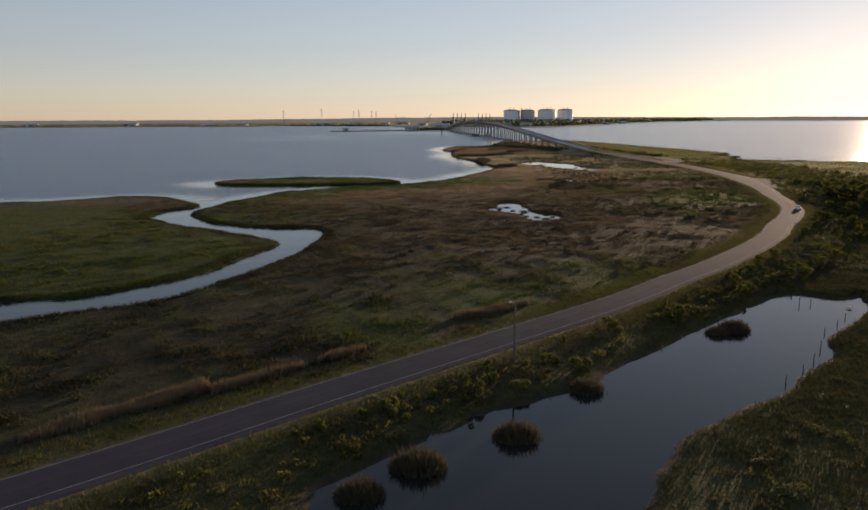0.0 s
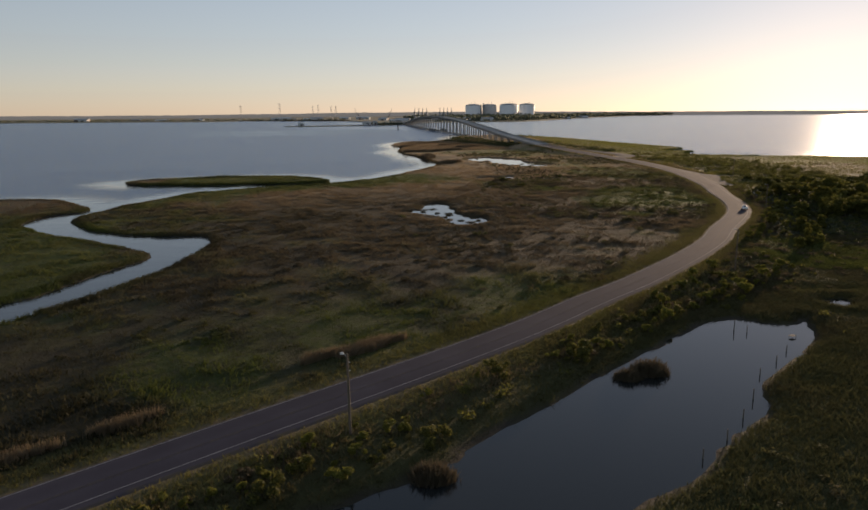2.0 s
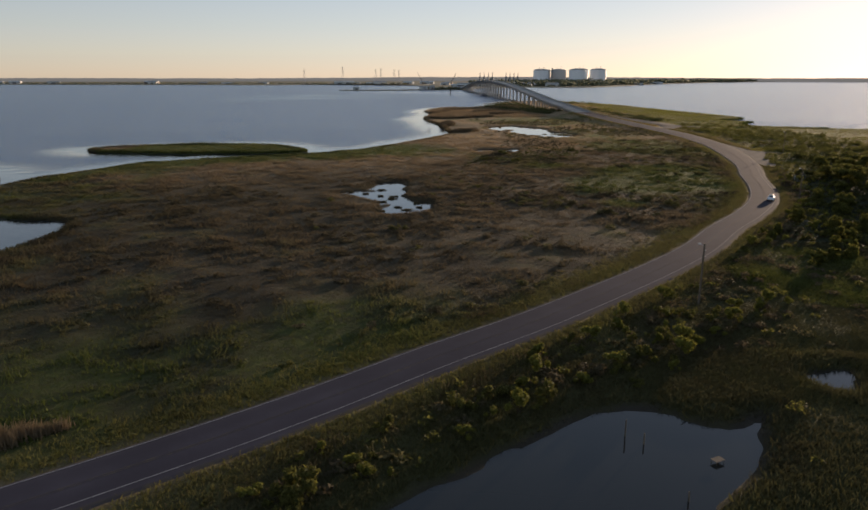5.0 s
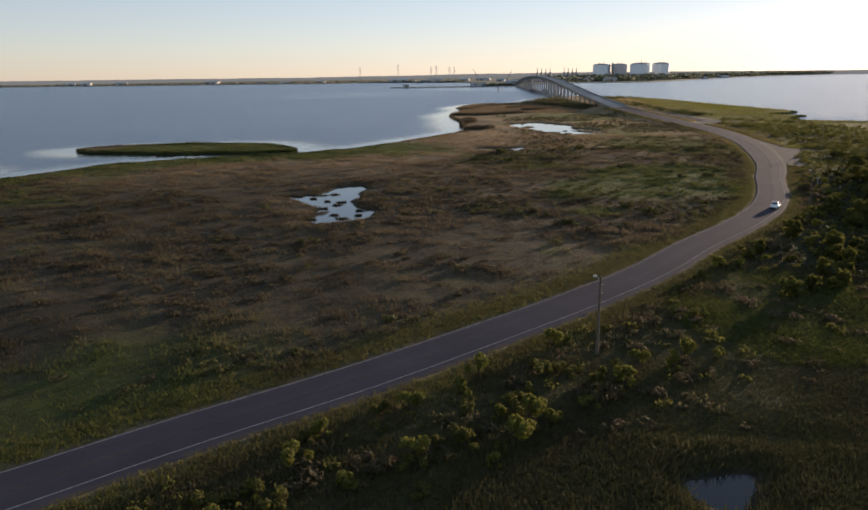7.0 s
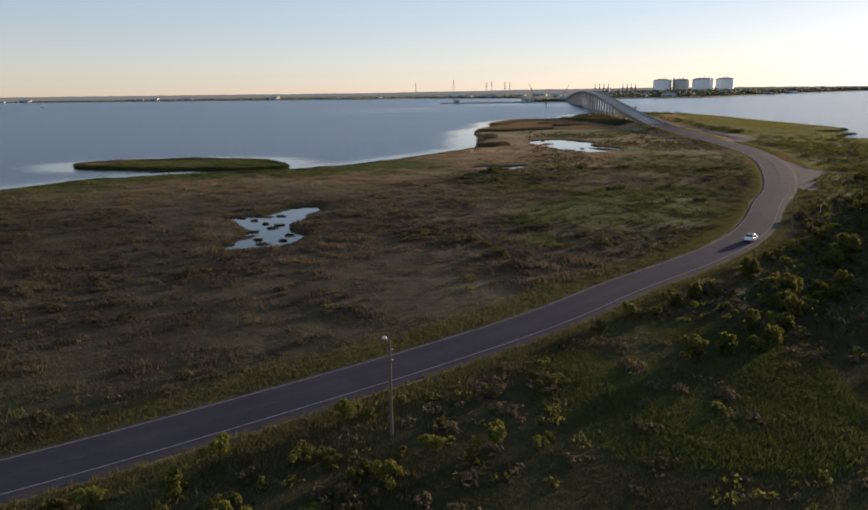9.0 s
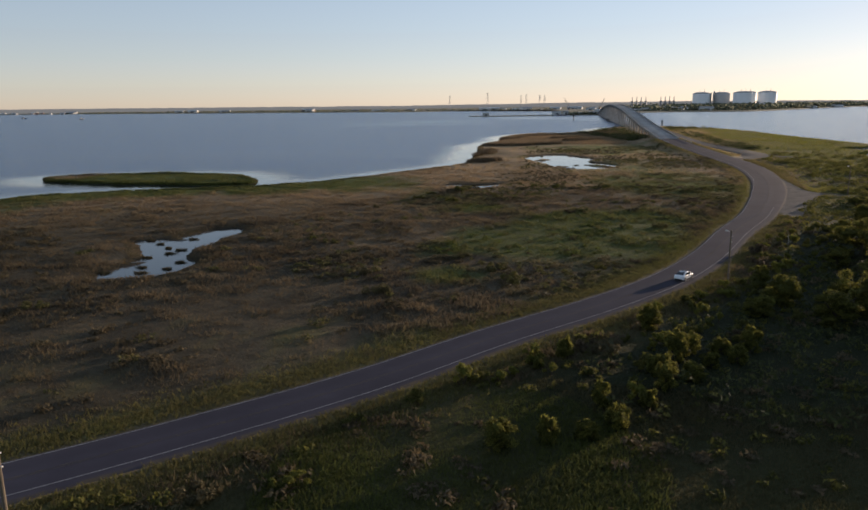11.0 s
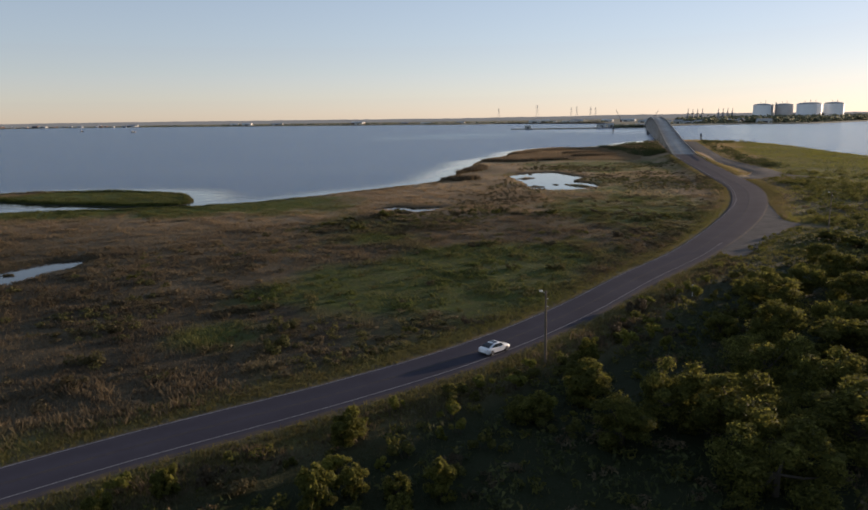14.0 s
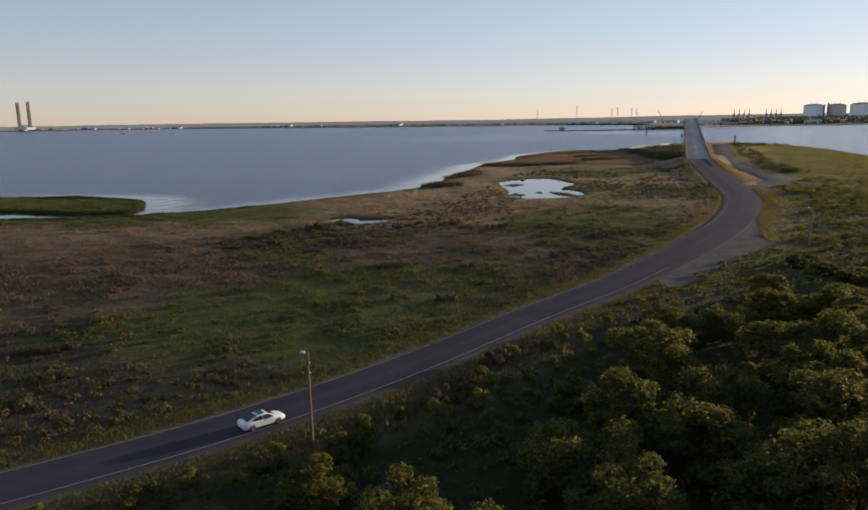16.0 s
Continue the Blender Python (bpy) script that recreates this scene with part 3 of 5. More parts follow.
for nm, ln, w, lb in (("gravel_track", TRACK, 7.4, "gravel frontage track beside the bridge"), ("gravel_spur", SPUR, 3.0, "short gravel spur off the road")):
    f = spline(ln, steps=3)
    tagged(ribbon(nm, f, [(-w - 0.8, -0.3), (-w, 0.0), (0, 0.04), (w, 0.0), (w + 0.8, -0.3)], 0.0, gravel.mat, np.maximum(ground_at(f[:, 0], f[:, 1]), 0.5) + 0.06), lb, "road", kind="structure")

bm = bmesh.new()
lid = bm.faces.new([bm.verts.new((x, y, max(float(ground_at(x, y)), 0.72) + 0.09)) for x, y in APRON])
rim = bmesh.ops.extrude_face_region(bm, geom=[lid])
for v in rim["geom"]:
    if isinstance(v, bmesh.types.BMVert):
        v.co.z += 0.02
bmesh.ops.triangulate(bm, faces=bm.faces[:])
bmesh.ops.recalc_face_normals(bm, faces=bm.faces[:])
tagged(part("gravel_apron", bm, gravel.mat), "worn grey gravel apron widening the outer side of the bend", "road", kind="structure")


# ---- bridge ----
def build_bridge():
    b = thing("bridge", Matrix(), "long concrete road bridge arching over the channel on column bents", "bridge")
    a, e = BRIDGE
    length = float(np.linalg.norm(e - a))
    t = (e - a) / length
    r = np.array([t[1], -t[0]])
    n = 160
    s = np.linspace(0, length, n)
    c = a + s[:, None] * t
    z = deck_height(c[:, 1])

    def strip(name, outline, material, label=""):
        """A closed cross-section (offset, height) swept along the bridge."""
        m = len(outline)
        v = np.concatenate([np.column_stack([c + r * o, z + h]) for o, h in outline]).reshape(m, n, 3).transpose(1, 0, 2).reshape(-1, 3)
        i = np.arange(n * m).reshape(n, m)
        q = np.stack([i[:-1], np.roll(i[:-1], -1, 1), np.roll(i[1:], -1, 1), i[1:]], -1).reshape(-1, 4)
        ob = raw(name, v, q, material)
        ob.parent = b
        if label:
            ob["label"] = label
        return ob

    strip("deck", [(-7.5, -0.02), (-7.5, -0.6), (7.5, -0.6), (7.5, -0.02), (0, 0.06)], concrete.mat, "pale concrete deck")
    for o in (-7.4, 7.4):
        strip("parapet", [(o - 0.2, 0.0), (o + 0.2, 0.0), (o + 0.12, 0.95), (o - 0.12, 0.95)], concrete.mat)
    for o in (-5.7, -1.9, 1.9, 5.7):
        strip("girder", [(o - 0.35, -0.6), (o - 0.25, -1.9), (o + 0.25, -1.9), (o + 0.35, -0.6)], concrete.mat)
    for o in (-5.0, 5.0):
        strip("edge_line", [(o - 0.08, 0.035), (o + 0.08, 0.035), (o + 0.08, 0.039), (o - 0.08, 0.039)], paint_white.mat, "white edge line")
    rot = Matrix.Rotation(-math.atan2(t[0], t[1]), 4, "Z")
    spots = np.arange(44, length - 40, 32.0)
    for sp in spots:
        p = a + sp * t
        zt = float(deck_height(p[1])) - 1.9
        bm = bmesh.new()
        block(bm, (-7.0, -0.7, -1.3), (7.0, 0.7, 0.0))
        bmesh.ops.bevel(bm, geom=[x for x in bm.edges], offset=0.12, segments=1, affect="EDGES")
        cap = part("bent_cap", bm, concrete.mat, b)
        cap.matrix_local = Matrix.Translation((p[0], p[1], zt)) @ rot
        for o in (-4.8, 4.8):
            q = p + r * o
            bm = bmesh.new()
            tube(bm, (0, 0, -3.0), (0, 0, zt - 1.2), 0.85, 0.8, 12)
            col = part("column", bm, concrete.mat, b, smooth=False)
            col.matrix_local = Matrix.Translation((q[0], q[1], 0))
        if sp > 380:
            bm = bmesh.new()
            block(bm, (-6.5, -1.8, -1.5), (6.5, 1.8, 1.4), 0.97)
            foot = part("pile_cap", bm, concrete.mat, b)
            foot.matrix_local = Matrix.Translation((p[0], p[1], 0)) @ rot
    bm = bmesh.new()
    block(bm, (-7.6, -1.0, -7.0), (7.6, 0.9, -0.65))
    ab = part("abutment", bm, concrete.mat, b, "concrete abutment wall")
    ab.matrix_local = Matrix.Translation((a[0] + 6 * t[0], a[1] + 6 * t[1], float(deck_height(a[1] + 6)))) @ rot
    # steel fender walls along the ship channel
    for o in (-11, 11):
        q = a + 660 * t + r * o
        bm = bmesh.new()
        block(bm, (-0.5, -38, -2), (0.5, 38, 3.2))
        for k in range(-36, 37, 6):
            block(bm, (-0.8, k - 0.3, -2), (0.8, k + 0.3, 4.0))
        f = part("fender", bm, dark_steel, b, "dark timber and steel fender")
        f.matrix_local = Matrix.Translation((q[0], q[1], 0)) @ rot


build_bridge()


def guard_rail(line, offset, label):
    """A corrugated rail on posts beside the approach."""
    g = thing("guard_rail", Matrix.Translation((*line[0], 0)), label, "guard rail", "guard rails at the bridge")
    t = np.gradient(line, axis=0)
    t /= np.linalg.norm(t, axis=1)[:, None]
    p = line + np.stack([t[:, 1], -t[:, 0]], 1) * offset
    z = deck_height(p[:, 1])
    v = np.concatenate([np.column_stack([p + np.stack([t[:, 1], -t[:, 0]], 1) * o, z + h]) for o, h in ((0.0, 0.45), (0.06, 0.52), (0.0, 0.60), (0.06, 0.68), (0.0, 0.76), (-0.03, 0.76), (-0.03, 0.45))])
    n, m = len(p), 7
    i = np.arange(n * m).reshape(m, n).T
    q = np.stack([i[:-1], np.roll(i[:-1], -1, 1), np.roll(i[1:], -1, 1), i[1:]], -1).reshape(-1, 4)
    rail = raw("rail", v - np.array([*line[0], 0]), q, steel)
    rail.parent = g
    for k in range(0, n, 2):
        bm = bmesh.new()
        block(bm, (-0.07, -0.07, -0.6), (0.07, 0.07, 0.8))
        post = part("post", bm, wood_pole.mat, g)
        post.location = (p[k, 0] - line[0, 0] - 0.05, p[k, 1] - line[0, 1], z[k])


approach = ROAD[(ROAD[:, 1] > 655)]
guard_rail(approach, -7.7, "galvanised steel guard rail on wooden posts at the bridge approach")
guard_rail(approach, 7.7, "galvanised steel guard rail on wooden posts at the bridge approach")


# ---- far shore ----
land_far = Mat("far_land", rough=0.95, spec=0.1)
land_far.color(land_far.mix(land_far.span(land_far.noise(0.006, 5.0, 0.65, (0.4, 1.6, 1)), 0.38, 0.62), (0.15, 0.14, 0.09), (0.27, 0.24, 0.17)))
scrub_far = Mat("far_woods", rough=0.95, spec=0.1)
scrub_far.color(scrub_far.mix(scrub_far.span(scrub_far.noise(0.03, 5.0, 0.7), 0.35, 0.65), (0.11, 0.12, 0.075), (0.2, 0.2, 0.13)))


ridge_far = Mat("glowing_distant_land", (0.12, 0.115, 0.09), 0.95, spec=0.05)
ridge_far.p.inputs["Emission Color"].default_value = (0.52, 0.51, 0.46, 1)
ridge_far.p.inputs["Emission Strength"].default_value = 0.2      # the land's own glow stands in for lit haze in front of the horizon


def low_land(name, outline, top, label, edge=18.0):
    """A low stretch of land with sloping banks."""
    line = spline(outline, True, 8)
    line = line + np.column_stack([wobble(line[:, 0], line[:, 1], 120.0), wobble(line[:, 1], line[:, 0], 120.0)]) * edge * 0.5
    mid = line.mean(0)
    toward = mid - line
    toward /= np.linalg.norm(toward, axis=1)[:, None] + 1e-6
    bm = bmesh.new()
    outer = [bm.verts.new((*p, -1.2)) for p in line]
    inner = [bm.verts.new((*p, top)) for p in line + toward * edge]
    n = len(line)
    for k in range(n):
        bm.faces.new((outer[k], outer[(k + 1) % n], inner[(k + 1) % n], inner[k]))
    cap = bm.faces.new(inner)
    bmesh.ops.triangulate(bm, faces=[cap])
    bmesh.ops.recalc_face_normals(bm, faces=bm.faces[:])
    return tagged(part(name, bm, land_far.mat), label, "land", kind="structure")


low_land("far_shore_port", [(30, 1965), (75, 2120), (230, 2290), (420, 2310), (600, 2650), (820, 3150), (1350, 4020), (1900, 4650), (400, 4780), (-900, 4780), (-850, 3080), (-500, 2980), (-250, 2960), (-120, 2500), (-30, 2150)], 2.0, "low far shore with port land beyond the bridge")
low_land("far_shore_west", [(-620, 2930), (-1000, 2860), (-1400, 2840), (-1900, 2900), (-2500, 2960), (-3000, 2900), (-3300, 2650), (-3700, 2550), (-4000, 2600), (-3300, 3400), (-2300, 4150), (-1200, 4600), (-500, 4700)], 2.2, "low brown far shore across the bay")
low_land("far_breakwater", [(-262, 1812), (-200, 1800), (-110, 1835), (-30, 1880), (50, 1925), (60, 1975), (-20, 1960), (-90, 1905), (-190, 1850), (-255, 1840)], 1.6, "narrow stone breakwater spit in the bay", 6.0)


def far_ridge():
    """The hazy rise of land that closes the horizon all round."""
    n = 420
    ang = np.linspace(radians(-88), radians(88), n)
    R = 4650.0 + 90 * step(11, 22, np.degrees(ang))
    x, y = 120 + R * np.sin(ang), 200 + R * np.cos(ang) * 0.985
    h = 19 + 3.0 * wobble(x, y, 500.0, 3) + 2.0 * wobble(x, y, 40.0, 3)
    h = h + 5 * step(-10, -40, np.degrees(ang)) + 9 * step(-17, -3, np.degrees(ang)) - 5 * step(9, 18, np.degrees(ang))
    rows = []
    for back, f in ((-60, -0.1), (-45, 0.75), (0, 1.0), (60, 0.9)):
        k = (R + back) / R
        rows.append(np.column_stack([120 + (x - 120) * k, 200 + (y - 200) * k, h * f]))
    v = np.stack(rows, 1)
    i = np.arange(n * 4).reshape(n, 4)
    q = np.stack([i[:-1, :-1], i[1:, :-1], i[1:, 1:], i[:-1, 1:]], -1).reshape(-1, 4)
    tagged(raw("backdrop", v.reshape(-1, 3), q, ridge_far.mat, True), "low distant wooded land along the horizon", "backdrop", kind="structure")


far_ridge()


def storage_tank(x, y, radius, height, material, label, tower, side):
    t = thing("storage_tank", Matrix.Translation((x, y, 1.5)), label, "storage tank", "gas storage tanks")
    bm = bmesh.new()
    turned(bm, [(radius * 1.03, -3), (radius * 1.03, 2), (radius, 2.1), (radius, height), (radius * 1.025, height + 0.1), (radius * 1.025, height + 1.4), (radius * 0.99, height + 1.5)], 48)
    part("wall", bm, material, t)
    bm = bmesh.new()
    turned(bm, [(radius * 0.98 * math.cos(a), height + 1.2 + radius * 0.20 * math.sin(a)) for a in (0, 0.25, 0.5, 0.8, 1.1, 1.35, 1.5)], 48)
    part("roof", bm, shed_roof, t, "grey domed roof", smooth=True)
    bm = bmesh.new()
    foot = Vector((math.cos(side), math.sin(side), 0)) * (radius + 3.5)
    block(bm, foot + Vector((-2.5, -2, -3)), foot + Vector((2.5, 2, height + tower)))
    for k in range(0, int(height + tower), 8):
        block(bm, foot + Vector((-3.3, -2.8, k)), foot + Vector((3.3, 2.8, k + 1.2)))
    part("stair_tower", bm, shed_roof, t, "grey steel stair tower")
    for vx, vy, vh in ((0.3, 0, 12), (-0.2, 4, 9)):
        bm = bmesh.new()
        tube(bm, (radius * vx, vy, height), (radius * vx, vy, height + radius * 0.2 + vh), 0.9, 0.5)
        part("vent", bm, dark_steel, t)


storage_tank(377, 3480, 36, 57, tank_white, "large white cylindrical gas tank with a domed roof", 5, -0.35)
storage_tank(461, 3520, 35, 57, tank_dull, "large pale tank shell with a scaffold tower beside it", 12, 3.75)
storage_tank(537, 3440, 37, 58, tank_white, "large white cylindrical gas tank with a domed roof", 6, 1.5)
storage_tank(579, 3620, 36, 60, tank_white, "large white cylindrical gas tank with a domed roof", 4, 1.2)
storage_tank(645, 3520, 37, 59, tank_white, "large white cylindrical gas tank with a domed roof", 5, 1.7)


def process_tower(x, y, h, w):
    t = thing("process_tower", Matrix.Translation((x, y, 1.0)), "dark tapering steel process tower at the port", "tower", "process towers")
    bm = bmesh.new()
    turned(bm, [(w, -2), (w, h * 0.25), (w * 0.75, h * 0.3), (w * 0.6, h * 0.6), (w * 0.25, h * 0.7), (w * 0.2, h)], 10)
    part("shaft", bm, pale_steel, t)
    for k in (0.3, 0.6):
        bm = bmesh.new()
        turned(bm, [(w * 1.15, h * k), (w * 1.15, h * k + 1.2)], 10)
        part("platform", bm, rust_steel, t)


for k in range(4):
    process_tower(92 + 18 * k, 3250, 48, 5.5)
    process_tower(205 + 17 * k, 3250, 48, 5.5)


def pylon(x, y, h):
    p = thing("transmission_pylon", Matrix.Translation((x, y, 1.0)), "tall grey steel lattice transmission pylon", "pylon", "pylons on the far shore")
    bm = bmesh.new()
    w = h * 0.09
    lv = [(w, 0), (w * 0.55, h * 0.45), (w * 0.22, h * 0.8), (w * 0.12, h)]
    for sx in (-1, 1):
        for sy in (-1, 1):
            for (a, za), (b, zb) in zip(lv, lv[1:]):
                tube(bm, (sx * a, sy * a, za - (1 if za == 0 else 0)), (sx * b, sy * b, zb), 0.22, 0.2, 4)
    part("mast", bm, pale_steel, p)
    bm = bmesh.new()
    for (a, za), (b, zb) in zip(lv, lv[1:]):
        for s in (-1, 1):
            tube(bm, (-a, s * a, za), (b, s * b, zb), 0.12, 0.12, 4)
            tube(bm, (a, s * a, za), (-b, s * b, zb), 0.12, 0.12, 4)
    part("bracing", bm, pale_steel, p)
    for z in (0.72, 0.84, 0.95):
        bm = bmesh.new()
        tube(bm, (-w * 0.9, 0, h * z), (w * 0.9, 0, h * z), 0.28, 0.28, 4)
        part("cross_arm", bm, pale_steel, p)


for x, h in ((-620, 64), (-463, 74), (-329, 62), (-308, 66), (-255, 62), (-236, 60)):
    pylon(x, 2990, h * 0.95)


def crane(x, y, h, turn):
    p = thing("harbour_crane", Matrix.Translation((x, y, 1.0)) @ Matrix.Rotation(turn, 4, "Z"), "distant harbour crane with a raised jib", "crane", "harbour cranes")
    bm = bmesh.new()
    block(bm, (-4, -4, -2), (4, 4, 8), 0.9)
    part("cab", bm, rust_steel, p)
    bm = bmesh.new()
    tube(bm, (0, 0, 6), (-h * 0.45, 0, h), 1.1, 0.5, 6)
    part("jib", bm, dark_steel, p)
    bm = bmesh.new()
    tube(bm, (-h * 0.45, 0, h), (5, 0, 9), 0.25, 0.25, 4)
    part("stay", bm, dark_steel, p)


crane(-140, 2995, 48, 0.0)
crane(-25, 3010, 44, 2.8)


def jackup_rig(x, y):
    g = thing("jackup_rig", Matrix.Translation((x, y, 0)), "distant jack-up drilling rig with tall lattice legs at the shore", "oil rig")
    bm = bmesh.new()
    block(bm, (-40, -25, 8), (60, 25, 20))
    block(bm, (-15, -18, 20), (30, 18, 32), 0.9)
    part("hull", bm, shed_white, g)
    for k, (lx, ly, h) in enumerate(((-24, 0, 148), (38, 14, 152))):
        bm = bmesh.new()
        for sx, sy in ((-6, -5), (6, -5), (0, 6)):
            tube(bm, (lx + sx, ly + sy, -3), (lx + sx, ly + sy, h), 2.0, 2.0, 6)
        for z in range(0, h - 8, 9):
            tube(bm, (lx - 6, ly - 5, z), (lx + 6, ly - 5, z + 9), 1.2, 1.2, 4)
            tube(bm, (lx + 6, ly - 5, z), (lx, ly + 6, z + 9), 1.2, 1.2, 4)
            tube(bm, (lx, ly + 6, z), (lx - 6, ly - 5, z + 9), 1.2, 1.2, 4)
            tube(bm, (lx + 6, ly - 5, z), (lx - 6, ly - 5, z + 9), 1.2, 1.2, 4)
        part("leg", bm, rust_steel, g, "tall brown lattice leg")


jackup_rig(-3310, 2740)

rng = random.Random(11)


def shed(x, y, w, d, h, turn, label, white=True):
    s = thing("warehouse", Matrix.Translation((x, y, 1.0)) @ Matrix.Rotation(turn, 4, "Z"), label, "building", "port buildings")
    bm = bmesh.new()
    block(bm, (-w / 2, -d / 2, -2), (w / 2, d / 2, h))
    part("wall", bm, shed_white if white else rust_steel, s)
    bm = bmesh.new()
    v = [bm.verts.new(p) for p in ((-w / 2 - 0.6, -d / 2 - 0.6, h), (w / 2 + 0.6, -d / 2 - 0.6, h), (w / 2 + 0.6, d / 2 + 0.6, h), (-w / 2 - 0.6, d / 2 + 0.6, h), (-w / 2 - 0.6, 0, h + d * 0.16), (w / 2 + 0.6, 0, h + d * 0.16))]
    for f in ((0, 1, 5, 4), (2, 3, 4, 5), (0, 4, 3), (1, 2, 5), (3, 2, 1, 0)):
        bm.faces.new([v[i] for i in f])
    part("roof", bm, shed_white if rng.random() < 0.5 else shed_roof, s)
    bm = bmesh.new()
    block(bm, (-w * 0.18, -d / 2 - 0.15, -1), (w * 0.18, -d / 2 - 0.02, h * 0.7))
    part("door", bm, dark_steel, s)


for k in range(60):
    if k < 26:
        x, y = rng.uniform(-520, 320), rng.uniform(2420, 2950)
        if x < -110 or (x < 0 and y < 2600):
            y = rng.uniform(3010, 3200)
    elif k < 40:
        x, y = rng.uniform(-2900, -620), rng.uniform(2985, 3120)
    elif k < 52:
        x, y = rng.uniform(150, 900), rng.uniform(2700, 3400)
        y = max(y, 2350 + max(0, x - 420) * 2.1)
    else:
        x, y = rng.uniform(-3600, -3000), rng.uniform(2860, 3000)
    w = rng.uniform(16, 60)
    shed(x, y, w, rng.uniform(12, 26), rng.uniform(4, 10), rng.uniform(-0.4, 0.4), "pale sheet-metal port building with a low gable roof", rng.random() < 0.75)


# the little town beside the rig: small pale houses close together
for k in range(30):
    shed(rng.uniform(-3420, -2450), rng.uniform(2925, 3060), rng.uniform(9, 22), rng.uniform(8, 13), rng.uniform(3.5, 8), rng.uniform(-0.6, 0.6), "small pale house with a low gable roof on the far shore", rng.random() < 0.6)
# sheds on the breakwater
for x, y, w, d, h in ((-222, 1826, 14, 8, 7), (-62, 1884, 20, 12, 8), (-42, 1898, 12, 10, 9), (22, 1930, 26, 12, 6), (-10, 1918, 12, 8, 5)):
    shed(x, y, w, d, h, 0.35, "small pale shed on the breakwater", True)


def far_scrub(name, spots, size, label):
    """Low ragged woods as many small clumps."""
    vs, ts = [], []
    r = np.random.RandomState(5)
    for x, y, z in spots:
        for _ in range(7):
            c = np.array([x, y, z]) + r.normal(0, 1, 3) * (size * 0.8, size * 0.8, 0)
            c[2] = z + abs(r.normal(0.45, 0.25)) * size
            p = r.normal(0, 1, (4, 3))
            p /= np.linalg.norm(p, axis=1)[:, None]
            base = len(vs) * 4
            vs.append(c + p * size * r.uniform(0.4, 0.8) * (1.3, 1.3, 0.8))
            ts += [(base, base + 1, base + 2), (base, base + 2, base + 3), (base, base + 3, base + 1), (base + 1, base + 3, base + 2)]
    return tagged(raw(name, np.concatenate(vs), ts, scrub_far.mat), label, "trees", kind="stuff")


r_ = np.random.RandomState(3)
spots = [(x, 1835 + (x + 200) * 0.43 + r_.normal(0, 9), 1.4) for x in np.concatenate([r_.uniform(-30, 50, 40), r_.normal(-28, 7, 14), r_.normal(-5, 6, 12), r_.normal(12, 6, 12)])]
spots += [(x, 2960 + r_.uniform(0, 260), 1.6) for x in r_.uniform(-2600, -200, 420)]
spots += [(x, 2360 + max(0, x - 420) * 2.15 + r_.uniform(0, 260), 1.8) for x in r_.uniform(60, 1300, 420)]
far_scrub("far_trees", spots, 5.5, "dark low trees and scrub along the far shore")
# a taller wood in front of the tanks and the port
spots = [(x, 2420 + max(0, x - 420) * 2.1 + r_.uniform(30, 700), 2.0) for x in r_.uniform(90, 1250, 330)]
spots += [(x, 3330 + r_.uniform(0, 60), 4.0) for x in r_.uniform(60, 900, 170)]
edge_x, edge_y = (600, 820, 1350, 1900), (2650, 3150, 4020, 4600)
spots += [(x, float(np.interp(x, edge_x, edge_y)) + r_.uniform(60, 260), 2.0) for x in r_.uniform(620, 1850, 260)]
spots = [p for p in spots if not any((p[0] - x) ** 2 + (p[1] - y) ** 2 < 46 ** 2 for x, y in ((377, 3480), (461, 3520), (537, 3440), (579, 3620), (645, 3520)))]
far_scrub("far_wood", spots, 14.0, "dull green wood in front of the storage tanks")


def channel_marker(x, y, h, label):
    m = thing("channel_marker", Matrix.Translation((x, y, 0)), label, "channel marker", "channel markers")
    bm = bmesh.new()
    for dx, dy in ((-0.9, -0.9), (0.9, -0.9), (0.0, 0.9)):
        tube(bm, (dx * 1.3, dy * 1.3, -2), (dx * 0.6, dy * 0.6, h * 0.7), 0.3, 0.3, 6)
    part("pile", bm, wood_pole.mat, m)
    bm = bmesh.new()
    block(bm, (-1.2, -1.2, h * 0.66), (1.2, 1.2, h * 0.72))
    part("platform", bm, dark_steel, m)
    bm = bmesh.new()
    block(bm, (-1.1, -0.06, h * 0.72), (1.1, 0.06, h))
    part("board", bm, dark_steel, m)


channel_marker(19, 1440, 11, "dark channel marker on piles in the bay")
channel_marker(162, 1160, 6, "dark channel marker on piles by the point")


